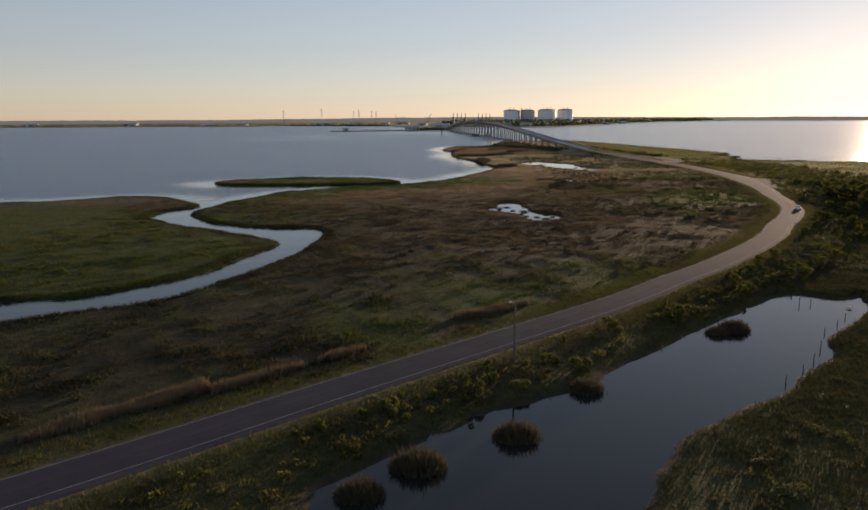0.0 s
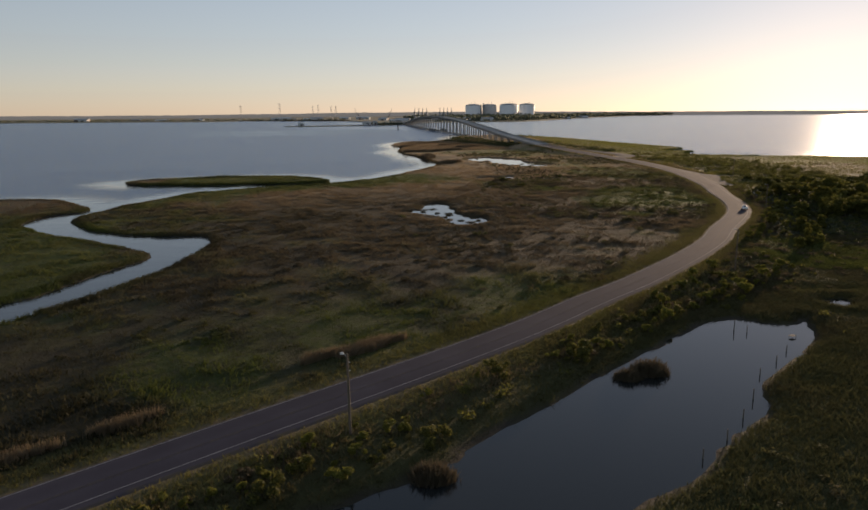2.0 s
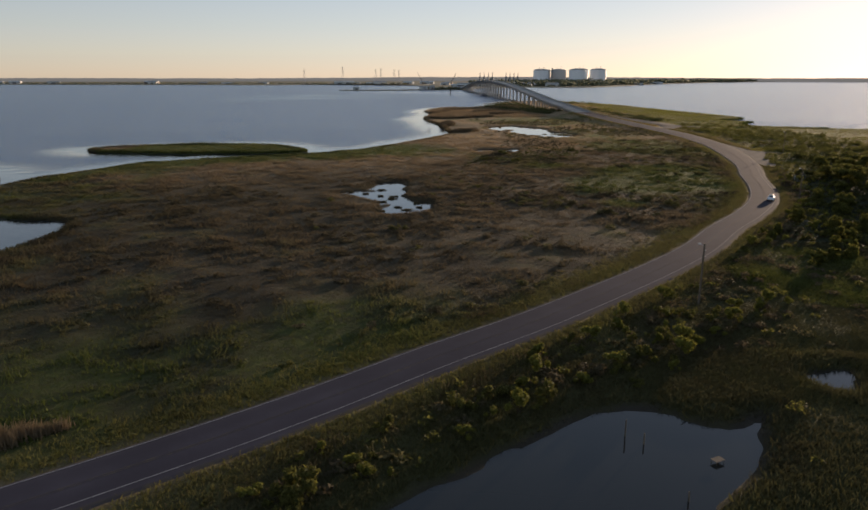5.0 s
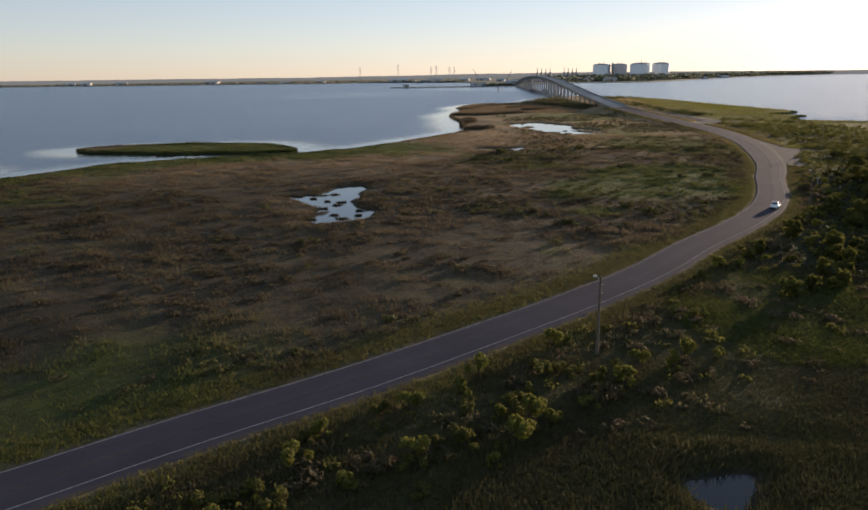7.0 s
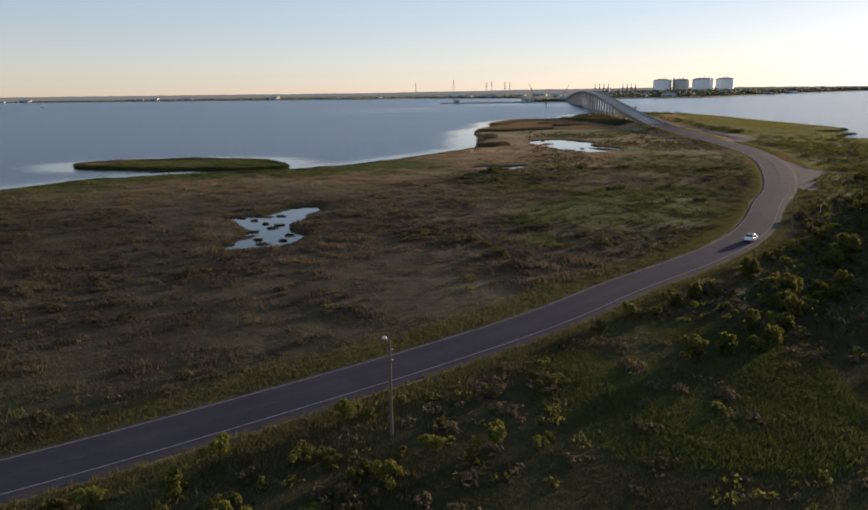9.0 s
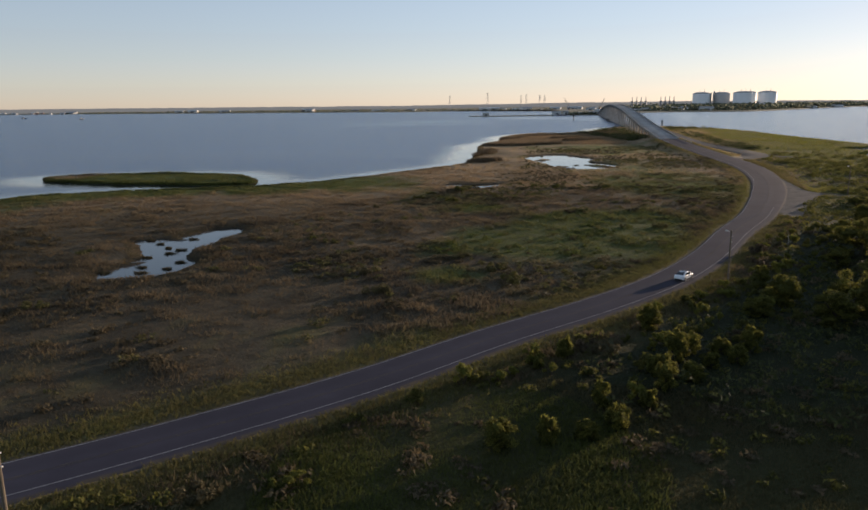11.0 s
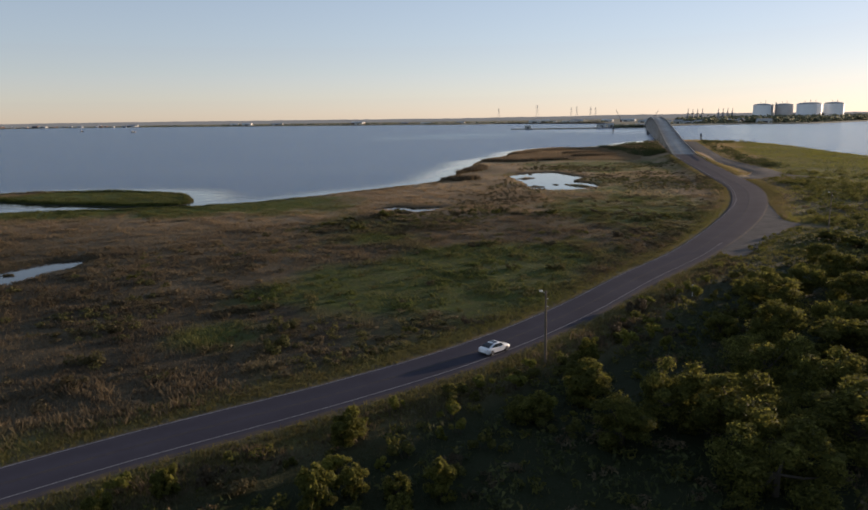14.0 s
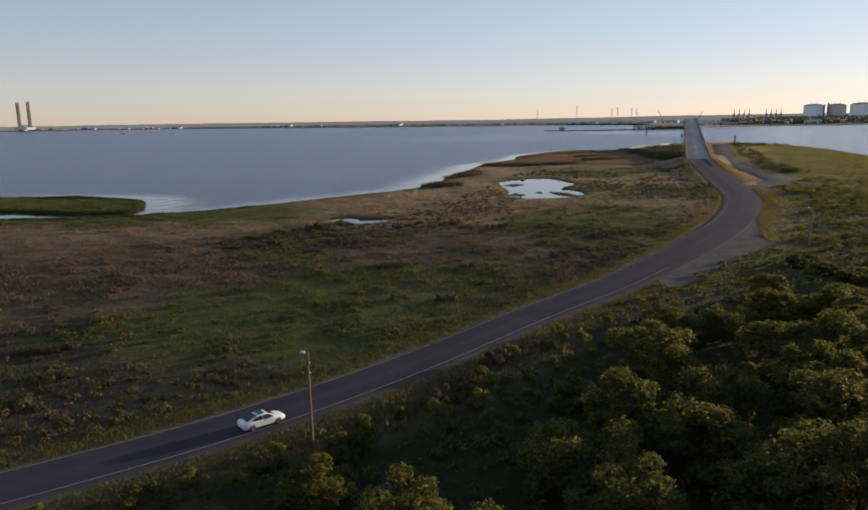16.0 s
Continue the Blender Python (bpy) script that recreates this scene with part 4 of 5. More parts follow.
def workboat(x, y, turn):
    b = thing("boat", Matrix.Translation((x, y, 0)) @ Matrix.Rotation(turn, 4, "Z"), "small distant work boat on the bay", "boat", "boats on the bay")
    bm = bmesh.new()
    v = []
    for px, w, z in ((-7, 2.0, 1.5), (-2, 2.4, 1.4), (4, 2.0, 1.8), (8, 0.1, 2.6)):
        v.append([bm.verts.new(p) for p in ((px, -w, z), (px * 0.95, -w * 0.7, -0.5), (px * 0.95, w * 0.7, -0.5), (px, w, z))])
    for a, c in zip(v, v[1:]):
        for k in range(3):
            bm.faces.new((a[k], a[k + 1], c[k + 1], c[k]))
        bm.faces.new((a[3], a[0], c[0], c[3]))
    bm.faces.new(v[0][::-1])
    part("hull", bm, hull_black, b)
    bm = bmesh.new()
    block(bm, (-3, -1.4, 1.4), (1.5, 1.4, 4.6), 0.85)
    part("cabin", bm, shed_white, b)
    bm = bmesh.new()
    tube(bm, (-1, 0, 4.5), (-1, 0, 9), 0.12, 0.06, 6)
    part("mast", bm, pale_steel, b)


workboat(-1660, 1890, 0.4)
workboat(-1330, 1760, 1.2)


def barge(x, y, turn):
    b = thing("barge", Matrix.Translation((x, y, 0)) @ Matrix.Rotation(turn, 4, "Z"), "low flat grey barge moored along the breakwater", "barge")
    bm = bmesh.new()
    v = [[bm.verts.new((px, py * w, z)) for px, z in ((-20, 1.8), (-17, -0.6), (17, -0.6), (20, 1.8))] for py, w in ((-1, 4.5), (1, 4.5))]
    for k in range(4):
        bm.faces.new((v[0][k], v[0][(k + 1) % 4], v[1][(k + 1) % 4], v[1][k]))
    bm.faces.new(v[0][::-1])
    bm.faces.new(v[1])
    part("hull", bm, pale_steel, b)
    bm = bmesh.new()
    block(bm, (-15, -3, 1.8), (-9, 3, 5.0), 0.95)
    part("deckhouse", bm, shed_white, b)
    bm = bmesh.new()
    block(bm, (-4, -3.2, 1.8), (14, 3.2, 2.6), 0.97)
    part("hatch", bm, rust_steel, b, "rusty hatch cover")


barge(-50, 1862, 0.42)



# ---- the car ----
white_paint = Mat("white_car_paint", (0.74, 0.75, 0.76), 0.28)
white_paint.p.inputs["Coat Weight"].default_value = 0.6
white_paint.color(white_paint.mix(white_paint.span(white_paint.noise(2.5, 4.0), 0.5, 0.8, 0.0, 0.15), (0.76, 0.77, 0.78), (0.5, 0.47, 0.42)))
car_glass = Mat("dark_car_glass", (0.012, 0.014, 0.017), 0.06).mat
rubber = plain("tyre_rubber", (0.025, 0.025, 0.026), 0.8, scale=12)
alloy = plain("alloy_rim", (0.5, 0.5, 0.52), 0.35, 0.9, scale=9)
black_trim = plain("black_trim", (0.02, 0.02, 0.022), 0.45, scale=9)
red_lens = Mat("red_lens", (0.30, 0.015, 0.012), 0.15).mat
clear_lens = Mat("clear_lens", (0.55, 0.57, 0.6), 0.08).mat


def build_car(m):
    car = thing("car", m, "white four-door sedan with dark glass driving on the asphalt road", "car")
    # stations along the body: x, half width, sill height, shoulder height, deck height
    st = [(-2.42, 0.62, 0.42, 0.70, 0.86), (-2.34, 0.80, 0.30, 0.78, 1.00), (-2.0, 0.88, 0.26, 0.86, 1.05), (-1.4, 0.92, 0.24, 0.90, 1.03), (-0.6, 0.93, 0.22, 0.90, 0.98),
          (0.4, 0.93, 0.22, 0.88, 0.95), (0.95, 0.92, 0.22, 0.84, 0.95), (1.5, 0.91, 0.24, 0.78, 0.88), (2.0, 0.87, 0.26, 0.68, 0.79), (2.3, 0.74, 0.30, 0.58, 0.68), (2.42, 0.50, 0.38, 0.50, 0.58)]
    bm = bmesh.new()
    rings = []
    for x, w, s, sh, d in st:
        half = [(0.0, s), (w * 0.86, s), (w * 0.98, s + 0.10), (w, (s + sh) / 2), (w * 0.985, sh), (w * 0.90, d - 0.02), (w * 0.5, d + 0.015), (0.0, d + 0.025)]
        ring = [(y, z) for y, z in half] + [(-y, z) for y, z in half[-2:0:-1]]
        rings.append([bm.verts.new((x, y, z)) for y, z in ring])
    k = len(rings[0])
    for a, b in zip(rings, rings[1:]):
        for i in range(k):
            bm.faces.new((a[i], b[i], b[(i + 1) % k], a[(i + 1) % k]))
    bm.faces.new(rings[0])
    bm.faces.new(rings[-1][::-1])
    bmesh.ops.recalc_face_normals(bm, faces=bm.faces[:])
    part("body", bm, white_paint.mat, car, smooth=True)
    # roof shell and pillars: x, half width at the foot, half width at the top, top height
    cab = [(-1.98, 0.74, 0.70, 1.05), (-1.35, 0.80, 0.66, 1.28), (-0.75, 0.83, 0.66, 1.42), (-0.1, 0.84, 0.66, 1.46), (0.35, 0.84, 0.65, 1.43), (0.75, 0.83, 0.66, 1.26), (1.25, 0.80, 0.74, 0.95)]
    bm = bmesh.new()
    rings = []
    for x, wf, wt, zt in cab:
        ring = [(wf, 0.90), (wt, zt - 0.05), (wt * 0.85, zt), (0, zt + 0.02), (-wt * 0.85, zt), (-wt, zt - 0.05), (-wf, 0.90)]
        rings.append([bm.verts.new((x, y, z)) for y, z in ring])
    for a, b in zip(rings, rings[1:]):
        for i in range(6):
            bm.faces.new((a[i], b[i], b[i + 1], a[i + 1]))
    bmesh.ops.recalc_face_normals(bm, faces=bm.faces[:])
    part("roof", bm, white_paint.mat, car, smooth=True)

    def pane(name, pts, label="", mat=car_glass, lift=0.012):
        bm = bmesh.new()
        v = [Vector(p) for p in pts]
        n = (v[1] - v[0]).cross(v[2] - v[0]).normalized()
        lo, hi = [bm.verts.new(p + n * 0.001) for p in v], [bm.verts.new(p + n * lift) for p in v]
        bm.faces.new(hi)
        bm.faces.new(lo[::-1])
        for i in range(len(v)):
            bm.faces.new((lo[i], lo[(i + 1) % len(v)], hi[(i + 1) % len(v)], hi[i]))
        return part(name, bm, mat, car, label)

    pane("rear_window", [(-1.93, -0.64, 1.075), (-1.93, 0.64, 1.075), (-1.36, 0.60, 1.295), (-1.36, -0.60, 1.295)][::-1], "dark rear window", lift=0.02)
    pane("rear_window", [(-1.36, -0.60, 1.295), (-1.36, 0.60, 1.295), (-0.84, 0.58, 1.42), (-0.84, -0.58, 1.42)][::-1], "dark rear window", lift=0.02)
    pane("windscreen", [(0.72, -0.60, 1.285), (0.72, 0.60, 1.285), (1.2, 0.70, 0.985), (1.2, -0.70, 0.985)][::-1], "dark windscreen", lift=0.02)
    pane("windscreen", [(0.40, -0.58, 1.425), (0.40, 0.58, 1.425), (0.72, 0.60, 1.285), (0.72, -0.60, 1.285)][::-1], "dark windscreen", lift=0.02)
    pane("sunroof", [(-0.62, -0.46, 1.463), (-0.62, 0.46, 1.463), (0.12, 0.46, 1.475), (0.12, -0.46, 1.475)][::-1], "black glass sunroof", lift=0.02)
    for s in (-1, 1):
        rear = [(-1.45, s * 0.808, 0.96), (-0.30, s * 0.835, 0.945), (-0.30, s * 0.69, 1.37), (-0.75, s * 0.69, 1.335), (-1.2, s * 0.70, 1.22)]
        front = [(-0.22, s * 0.835, 0.945), (0.95, s * 0.82, 0.945), (0.55, s * 0.70, 1.28), (0.30, s * 0.69, 1.35), (-0.22, s * 0.69, 1.37)]
        for q in (rear, front):
            pane("side_window", q if s < 0 else q[::-1], "dark side window", lift=0.022)
        for x0, x1 in ((-1.25, -0.27), (-0.24, 0.85)):
            pane("door", ([(x0, s * 0.926, 0.36), (x1, s * 0.926, 0.36), (x1, s * 0.918, 0.84), (x0, s * 0.918, 0.86)])[::(1 if s < 0 else -1)], mat=white_paint.mat, lift=0.01)
            bm = bmesh.new()
            block(bm, (x0 + 0.06, s * 0.945 - 0.015, 0.765), (x0 + 0.24, s * 0.945 + 0.015, 0.795))
            part("door_handle", bm, alloy, car)
        bm = bmesh.new()
        block(bm, (0.72, s * 0.98 - 0.10, 0.90), (0.86, s * 0.98 + 0.10, 1.03), 0.85)
        bmesh.ops.bevel(bm, geom=bm.edges[:], offset=0.03, segments=2, affect="EDGES")
        part("mirror", bm, white_paint.mat, car)
        pane("headlight", ([(2.12, s * 0.80, 0.62), (2.36, s * 0.56, 0.57), (2.34, s * 0.52, 0.655), (2.0, s * 0.80, 0.72)])[::(1 if s < 0 else -1)], "clear headlight", clear_lens, 0.03)
        pane("tail_light", ([(-2.40, s * 0.42, 0.82), (-2.30, s * 0.82, 0.80), (-2.26, s * 0.82, 0.92), (-2.38, s * 0.42, 0.93)])[::(-1 if s < 0 else 1)], "red tail light", red_lens, 0.03)
    bm = bmesh.new()
    block(bm, (-2.46, -0.62, 0.30), (-2.36, 0.62, 0.48))
    part("rear_valance", bm, black_trim, car)
    bm = bmesh.new()
    block(bm, (2.36, -0.45, 0.34), (2.45, 0.45, 0.50))
    part("grille", bm, black_trim, car)
    bm = bmesh.new()
    block(bm, (-2.475, -0.26, 0.56), (-2.455, 0.26, 0.68))
    part("plate", bm, tank_white, car)
    for x in (-1.42, 1.43):
        for s in (-1, 1):
            w = new("wheel")
            w.parent = car
            w.location = (x, s * 0.83, 0.335)
            w.rotation_euler = (radians(90), 0, 0)
            bm = bmesh.new()
            turned(bm, [(0.20, -0.11), (0.30, -0.115), (0.335, -0.08), (0.335, 0.08), (0.30, 0.115), (0.20, 0.11)], 24)
            part("tyre", bm, rubber, w)
            bm = bmesh.new()
            turned(bm, [(0.21, -0.105), (0.225, -0.118), (0.21, -0.12), (0.06, -0.10), (0.06, 0.10), (0.21, 0.12), (0.225, 0.118), (0.21, 0.105)], 20)
            for a in range(5):
                c_, s_ = math.cos(a * 1.2566), math.sin(a * 1.2566)
                for z in (-0.128, 0.118):
                    block(bm, (0.13 * c_ - 0.045, 0.13 * s_ - 0.045, z), (0.13 * c_ + 0.045, 0.13 * s_ + 0.045, z + 0.01))
            part("rim", bm, alloy, w)


CAR_AT, CAR_TURN = (144.7, 273.7), 65.0
build_car(Matrix.Translation((*CAR_AT, float(deck_height(CAR_AT[1])) + 0.035)) @ Matrix.Rotation(radians(CAR_TURN), 4, "Z"))


# ---- poles and posts ----
def utility_pole(x, y, h, lean, turn):
    z = float(ground_at(x, y))
    p = thing("utility_pole", Matrix.Translation((x, y, z)) @ Matrix.Rotation(radians(lean), 4, "Y"), "weathered wooden utility pole with a small lamp head on the verge", "utility pole", "utility poles along the road")
    bm = bmesh.new()
    tube(bm, (0, 0, -1), (0, 0, h), 0.19, 0.13, 10)
    part("shaft", bm, wood_pole.mat, p)
    bm = bmesh.new()
    d = Vector((math.cos(turn), math.sin(turn), 0))
    tube(bm, (0, 0, h - 0.4), Vector((0, 0, h - 0.1)) + d * 0.6, 0.035, 0.035, 6)
    part("bracket", bm, steel, p)
    bm = bmesh.new()
    q = Vector((0, 0, h - 0.12)) + d * 0.75
    block(bm, q - Vector((0.22, 0.16, 0.09)), q + Vector((0.22, 0.16, 0.09)), 0.8)
    part("lamp_head", bm, shed_white, p, "pale street lamp head")
    for a in (0, 1):
        bm = bmesh.new()
        tube(bm, (0.15, 0, h - 1.0 - a), (0.3, 0, h - 1.0 - a), 0.05, 0.07, 8)
        part("insulator", bm, shed_white, p)


for x, y, h, lean, turn in ((14.7, 101.3, 9.6, -0.6, 2.5), (96.0, 178.8, 9.5, 0.3, 2.5), (151.8, 272.4, 9.5, -0.4, 2.8), (202.0, 404.0, 9.6, 0.4, 2.9)):
    utility_pole(x, y, h, lean, turn)


def marsh_post(x, y, h, lean):
    bm = bmesh.new()
    tube(bm, (0, 0, -1.6), (0.0, 0, h * 0.7), 0.09, 0.07, 8)
    ob = part("wooden_post", bm, wood_pole.mat)
    ob.matrix_world = Matrix.Translation((x, y, 0)) @ Matrix.Rotation(radians(lean), 4, "X")
    tagged(ob, "dark weathered wooden post standing in the pond edge", "post", "posts in the pond")


for x, y, h, lean in ((76.5, 138.0, 2.6, 3), (78.0, 136.5, 1.6, -4), (52.5, 94.5, 1.6, 2), (57.0, 98.5, 1.8, -2), (61.5, 104.0, 1.7, 3), (65.5, 109.5, 2.0, 0), (70.5, 117.5, 1.5, -3), (75.5, 122.5, 1.4, 4), (79.5, 127.0, 1.4, 2)):
    marsh_post(x, y, h, lean)


def duck_blind(x, y):
    """A low weathered timber platform at the head of the pond."""
    g = thing("timber_platform", Matrix.Translation((x, y, 0)) @ Matrix.Rotation(0.5, 4, "Z") @ Matrix.Scale(0.42, 4), "small bleached timber platform on stilts at the pond", "platform")
    for a in (-1.1, 1.1):
        for b in (-0.7, 0.7):
            bm = bmesh.new()
            tube(bm, (a, b, -1.2), (a, b, 0.9), 0.07, 0.06, 6)
            part("stilt", bm, wood_pole.mat, g)
    for k in range(7):
        bm = bmesh.new()
        block(bm, (-1.3 + k * 0.38, -0.9, 0.82), (-0.97 + k * 0.38, 0.9, 0.87))
        part("plank", bm, wood_pole.mat, g)


duck_blind(84.0, 133.4)


def marker_post(x, y):
    z = float(ground_at(x, y))
    g = thing("marker_post", Matrix.Translation((x, y, z)), "slim white roadside marker post with a small cross plate", "post", "roadside marker posts")
    bm = bmesh.new()
    tube(bm, (0, 0, -0.4), (0, 0, 2.1), 0.06, 0.05, 8)
    part("shaft", bm, shed_white, g)
    bm = bmesh.new()
    block(bm, (-0.32, -0.02, 1.5), (0.32, 0.02, 1.68))
    part("plate", bm, shed_white, g)


marker_post(168.7, 314.6)


# ---- grasses ----
def blades(name, x, y, z, h, spread, material, label, category, per=4, seed=1, slim=1.0, upright=1.0):
    """Many small tufts of a few leaning blades each."""
    r = np.random.RandomState(seed)
    n = len(x)
    h = np.repeat(h, per) * r.uniform(0.6, 1.15, n * per)
    spread = np.repeat(spread, per)
    bx = np.repeat(x, per) + r.normal(0, 0.45, n * per) * spread
    by = np.repeat(y, per) + r.normal(0, 0.45, n * per) * spread
    bz = np.repeat(z, per) - 0.12
    a = r.uniform(0, 2 * math.pi, n * per)
    w = slim * h * r.uniform(0.10, 0.24, n * per)
    lean = h * r.uniform(0.2, 1.2, n * per) * upright
    la = r.uniform(0, 2 * math.pi, n * per)
    dx, dy = np.cos(a) * w, np.sin(a) * w
    v = np.stack([np.stack([bx - dx, by - dy, bz], 1), np.stack([bx + dx, by + dy, bz], 1),
                  np.stack([bx + np.cos(la) * lean + dx * 0.25, by + np.sin(la) * lean + dy * 0.25, bz + h + 0.12], 1)], 1)
    ob = raw(name, v.reshape(-1, 3), np.arange(n * per * 3).reshape(-1, 3), material)
    attribute(ob, "lush", np.repeat(lushness(bx, by), 3))
    attribute(ob, "tan", np.repeat(northern_haze(bx, by), 3))
    attribute(ob, "vignette", np.repeat(vignetting(bx, by), 3))
    return tagged(ob, label, category, kind="stuff")


def scatter(n, box, seed):
    r = np.random.RandomState(seed)
    return r.uniform(box[0], box[1], n), r.uniform(box[2], box[3], n), r


def clear_of_roads(x, y, margin=5.4):
    ok = np.abs(from_grid(ROAD_SIDE, x, y)) > margin - 4.5 + np.interp(y, [h[0] for h in HALF], [h[1] for h in HALF])
    for line, w in ((TRACK, 7.6), (SPUR, 3.8), (DRIVE, 3.2)):
        ok &= along(line, x, y)[0] > w
    ok &= inside(APRON[::4], x, y) < -0.4
    return ok & ((y < 700) | (along(BRIDGE, x, y)[0] > 8.5))


# cordgrass over the marsh, thicker and higher in patches
X1, Y1, r1 = scatter(400000, (-125, 250, 48, 480), 21)
d1 = shore_at(X1, Y1)
thick = np.clip(0.5 + 0.35 * wobble(X1, Y1, 22.0, 2) + 0.6 * wobble(X1, Y1 * 1.2, 4.2, 2), 0, 1)
keep = (d1 > 0.6) & clear_of_roads(X1, Y1, 7.0) & (from_grid(ROAD_SIDE, X1, Y1) < 12) & (r1.rand(len(X1)) < 0.36 + 0.9 * thick)
X1, Y1, d1, thick = X1[keep], Y1[keep], d1[keep], thick[keep]
blades("marsh_grass", X1, Y1, ground_at(X1, Y1), 0.33 + 0.6 * thick ** 2, np.full(len(X1), 0.75), marsh_blades, "brown and green cordgrass covering the marsh", "grass", 3, 1)

# the marsh farther off, in coarser tufts paled for haze
X2, Y2, r2 = scatter(95000, (-200, 420, 470, 1110), 22)
d2 = shore_at(X2, Y2)
thick = 0.5 + 0.5 * wobble(X2, Y2, 30.0, 3)
keep = (d2 > 1.0) & clear_of_roads(X2, Y2, 8.0) & (r2.rand(len(X2)) < 0.3 + 0.9 * thick)
X2, Y2, d2, thick = X2[keep], Y2[keep], d2[keep], thick[keep]
blades("marsh_grass", X2, Y2, ground_at(X2, Y2), 0.45 + 0.8 * thick ** 1.5, np.full(len(X2), 1.4), hazed_blades, "brown cordgrass on the far marsh, paled for distance haze", "grass", 3, 2)
X2, Y2, r2 = scatter(26000, (-330, -125, 90, 350), 27)
d2 = shore_at(X2, Y2)
keep = (d2 > 1.0)
X2, Y2, d2 = X2[keep], Y2[keep], d2[keep]
blades("marsh_grass", X2, Y2, ground_at(X2, Y2), np.full(len(X2), 0.6), np.full(len(X2), 1.0), marsh_blades, "brown cordgrass on the western marsh", "grass", 3, 6)

# taller reeds along every bank
X3, Y3, r3 = scatter(1700000, (-260, 300, 45, 700), 23)
d3 = shore_at(X3, Y3)
keep = (d3 > 0.1) & (d3 < 3.4 + 1.6 * wobble(X3, Y3, 12.0, 2)) & clear_of_roads(X3, Y3, 9.0)
X3, Y3, d3 = X3[keep], Y3[keep], d3[keep]
low = np.zeros(len(X3))
for p in (POND_MARSH, POND_NORTH, POND_SMALL, POND_ROAD):
    low = np.maximum(low, step(-14, -6, inside(p[::2], X3, Y3)))
blades("reeds", X3, Y3, ground_at(X3, Y3), (0.8 + 0.35 * wobble(X3, Y3, 10.0, 2)) * (1 - 0.5 * low) * np.where(inside(ISLET[::2], X3, Y3) > -4, 1.4, 1.0), np.full(len(X3), 0.45), reed_blades, "dark tall reeds along the water's edge", "reeds", 4, 3, 0.55)

# rank green grass on the damp side of the road
r7 = np.random.RandomState(28)
k7 = r7.randint(0, len(ROAD), 170000)
t7 = np.gradient(ROAD, axis=0)
t7 /= np.linalg.norm(t7, axis=1)[:, None]
o7 = 8.0 + 75 * r7.rand(len(k7)) ** 1.2
X7 = np.concatenate([ROAD[k7, 0] + t7[k7, 1] * o7 + r7.normal(0, 3, len(k7)), r7.uniform(35, 175, 90000), r7.uniform(82, 192, 110000)])
Y7 = np.concatenate([ROAD[k7, 1] - t7[k7, 0] * o7 + r7.normal(0, 3, len(k7)), r7.uniform(45, 165, 90000), r7.uniform(145, 238, 110000)])
fade7 = step(0, 45, np.minimum(np.minimum(X7 - 20, 185 - X7), Y7 - 25) + 22 * wobble(X7, Y7, 18.0, 2))
keep = (from_grid(ROAD_SIDE, X7, Y7) > 7) & (shore_at(X7, Y7) > 1.0) & ((np.arange(len(X7)) < len(k7)) | (np.arange(len(X7)) >= len(k7) + 90000) | (r7.rand(len(X7)) < fade7)) & (Y7 > 45) & (Y7 < 430) & clear_of_roads(X7, Y7, 7.0) & ~((from_grid(ROAD_SIDE, X7, Y7) > 12 + 3 * wobble(X7, Y7, 12.0, 2)) & (Y7 > 222) & (Y7 < 350) & (r7.rand(len(X7)) < 0.85))
X7, Y7 = X7[keep], Y7[keep]
bank7 = (Y7 < 330) & ((X7 - 126) ** 2 / 17 ** 2 + (Y7 - 197) ** 2 / 21 ** 2 + 0.5 * wobble(X7, Y7, 14.0, 2) > 1)
blades("sedge", X7[bank7], Y7[bank7], ground_at(X7[bank7], Y7[bank7]), np.where(Y7[bank7] < 160, 0.5, 0.34) + 0.16 * wobble(X7[bank7], Y7[bank7], 9.0, 2), np.full(bank7.sum(), 0.7), sedge_blades, "dark olive sedge on the damp ground round the roadside pond", "grass", 3, 7)
X7, Y7 = X7[~bank7], Y7[~bank7]
hollow = Y7 < 330
for pick, blade, words in ((hollow, damp_blades, "rank dark green grass in a damp hollow beside the road"), (~hollow, meadow_blades, "rank green grass on damp ground beyond the grove")):
    blades("meadow_grass", X7[pick], Y7[pick], ground_at(X7[pick], Y7[pick]), 0.42 + 0.25 * wobble(X7[pick], Y7[pick], 15.0, 2), np.full(pick.sum(), 0.7), blade, words, "grass", 3, 7, 0.8)

X8, Y8, r8 = scatter(80000, (150, 420, 400, 1110), 29)
s8 = from_grid(ROAD_SIDE, X8, Y8)
keep = (s8 > 9) & (shore_at(X8, Y8) > 1.5) & clear_of_roads(X8, Y8, 8.0)
X8, Y8 = X8[keep], Y8[keep]
blades("meadow_grass", X8, Y8, ground_at(X8, Y8), 0.6 + 0.4 * wobble(X8, Y8, 25.0, 2), np.full(len(X8), 1.2), meadow_blades, "sunlit green grass beyond the bend", "grass", 4, 10)

# pale dry reeds in drifts beside the road and on the northern point
X5, Y5, r5 = scatter(60000, (-60, 130, 55, 900), 25)
drift = (Y5 > 700) & (shore_at(X5, Y5) > 2) & (wobble(X5, Y5, 60.0, 2) > -0.05) & (X5 < 110)
X5, Y5 = X5[drift], Y5[drift]
X9, Y9, r9 = scatter(14000, (0, 125, 690, 905), 31)
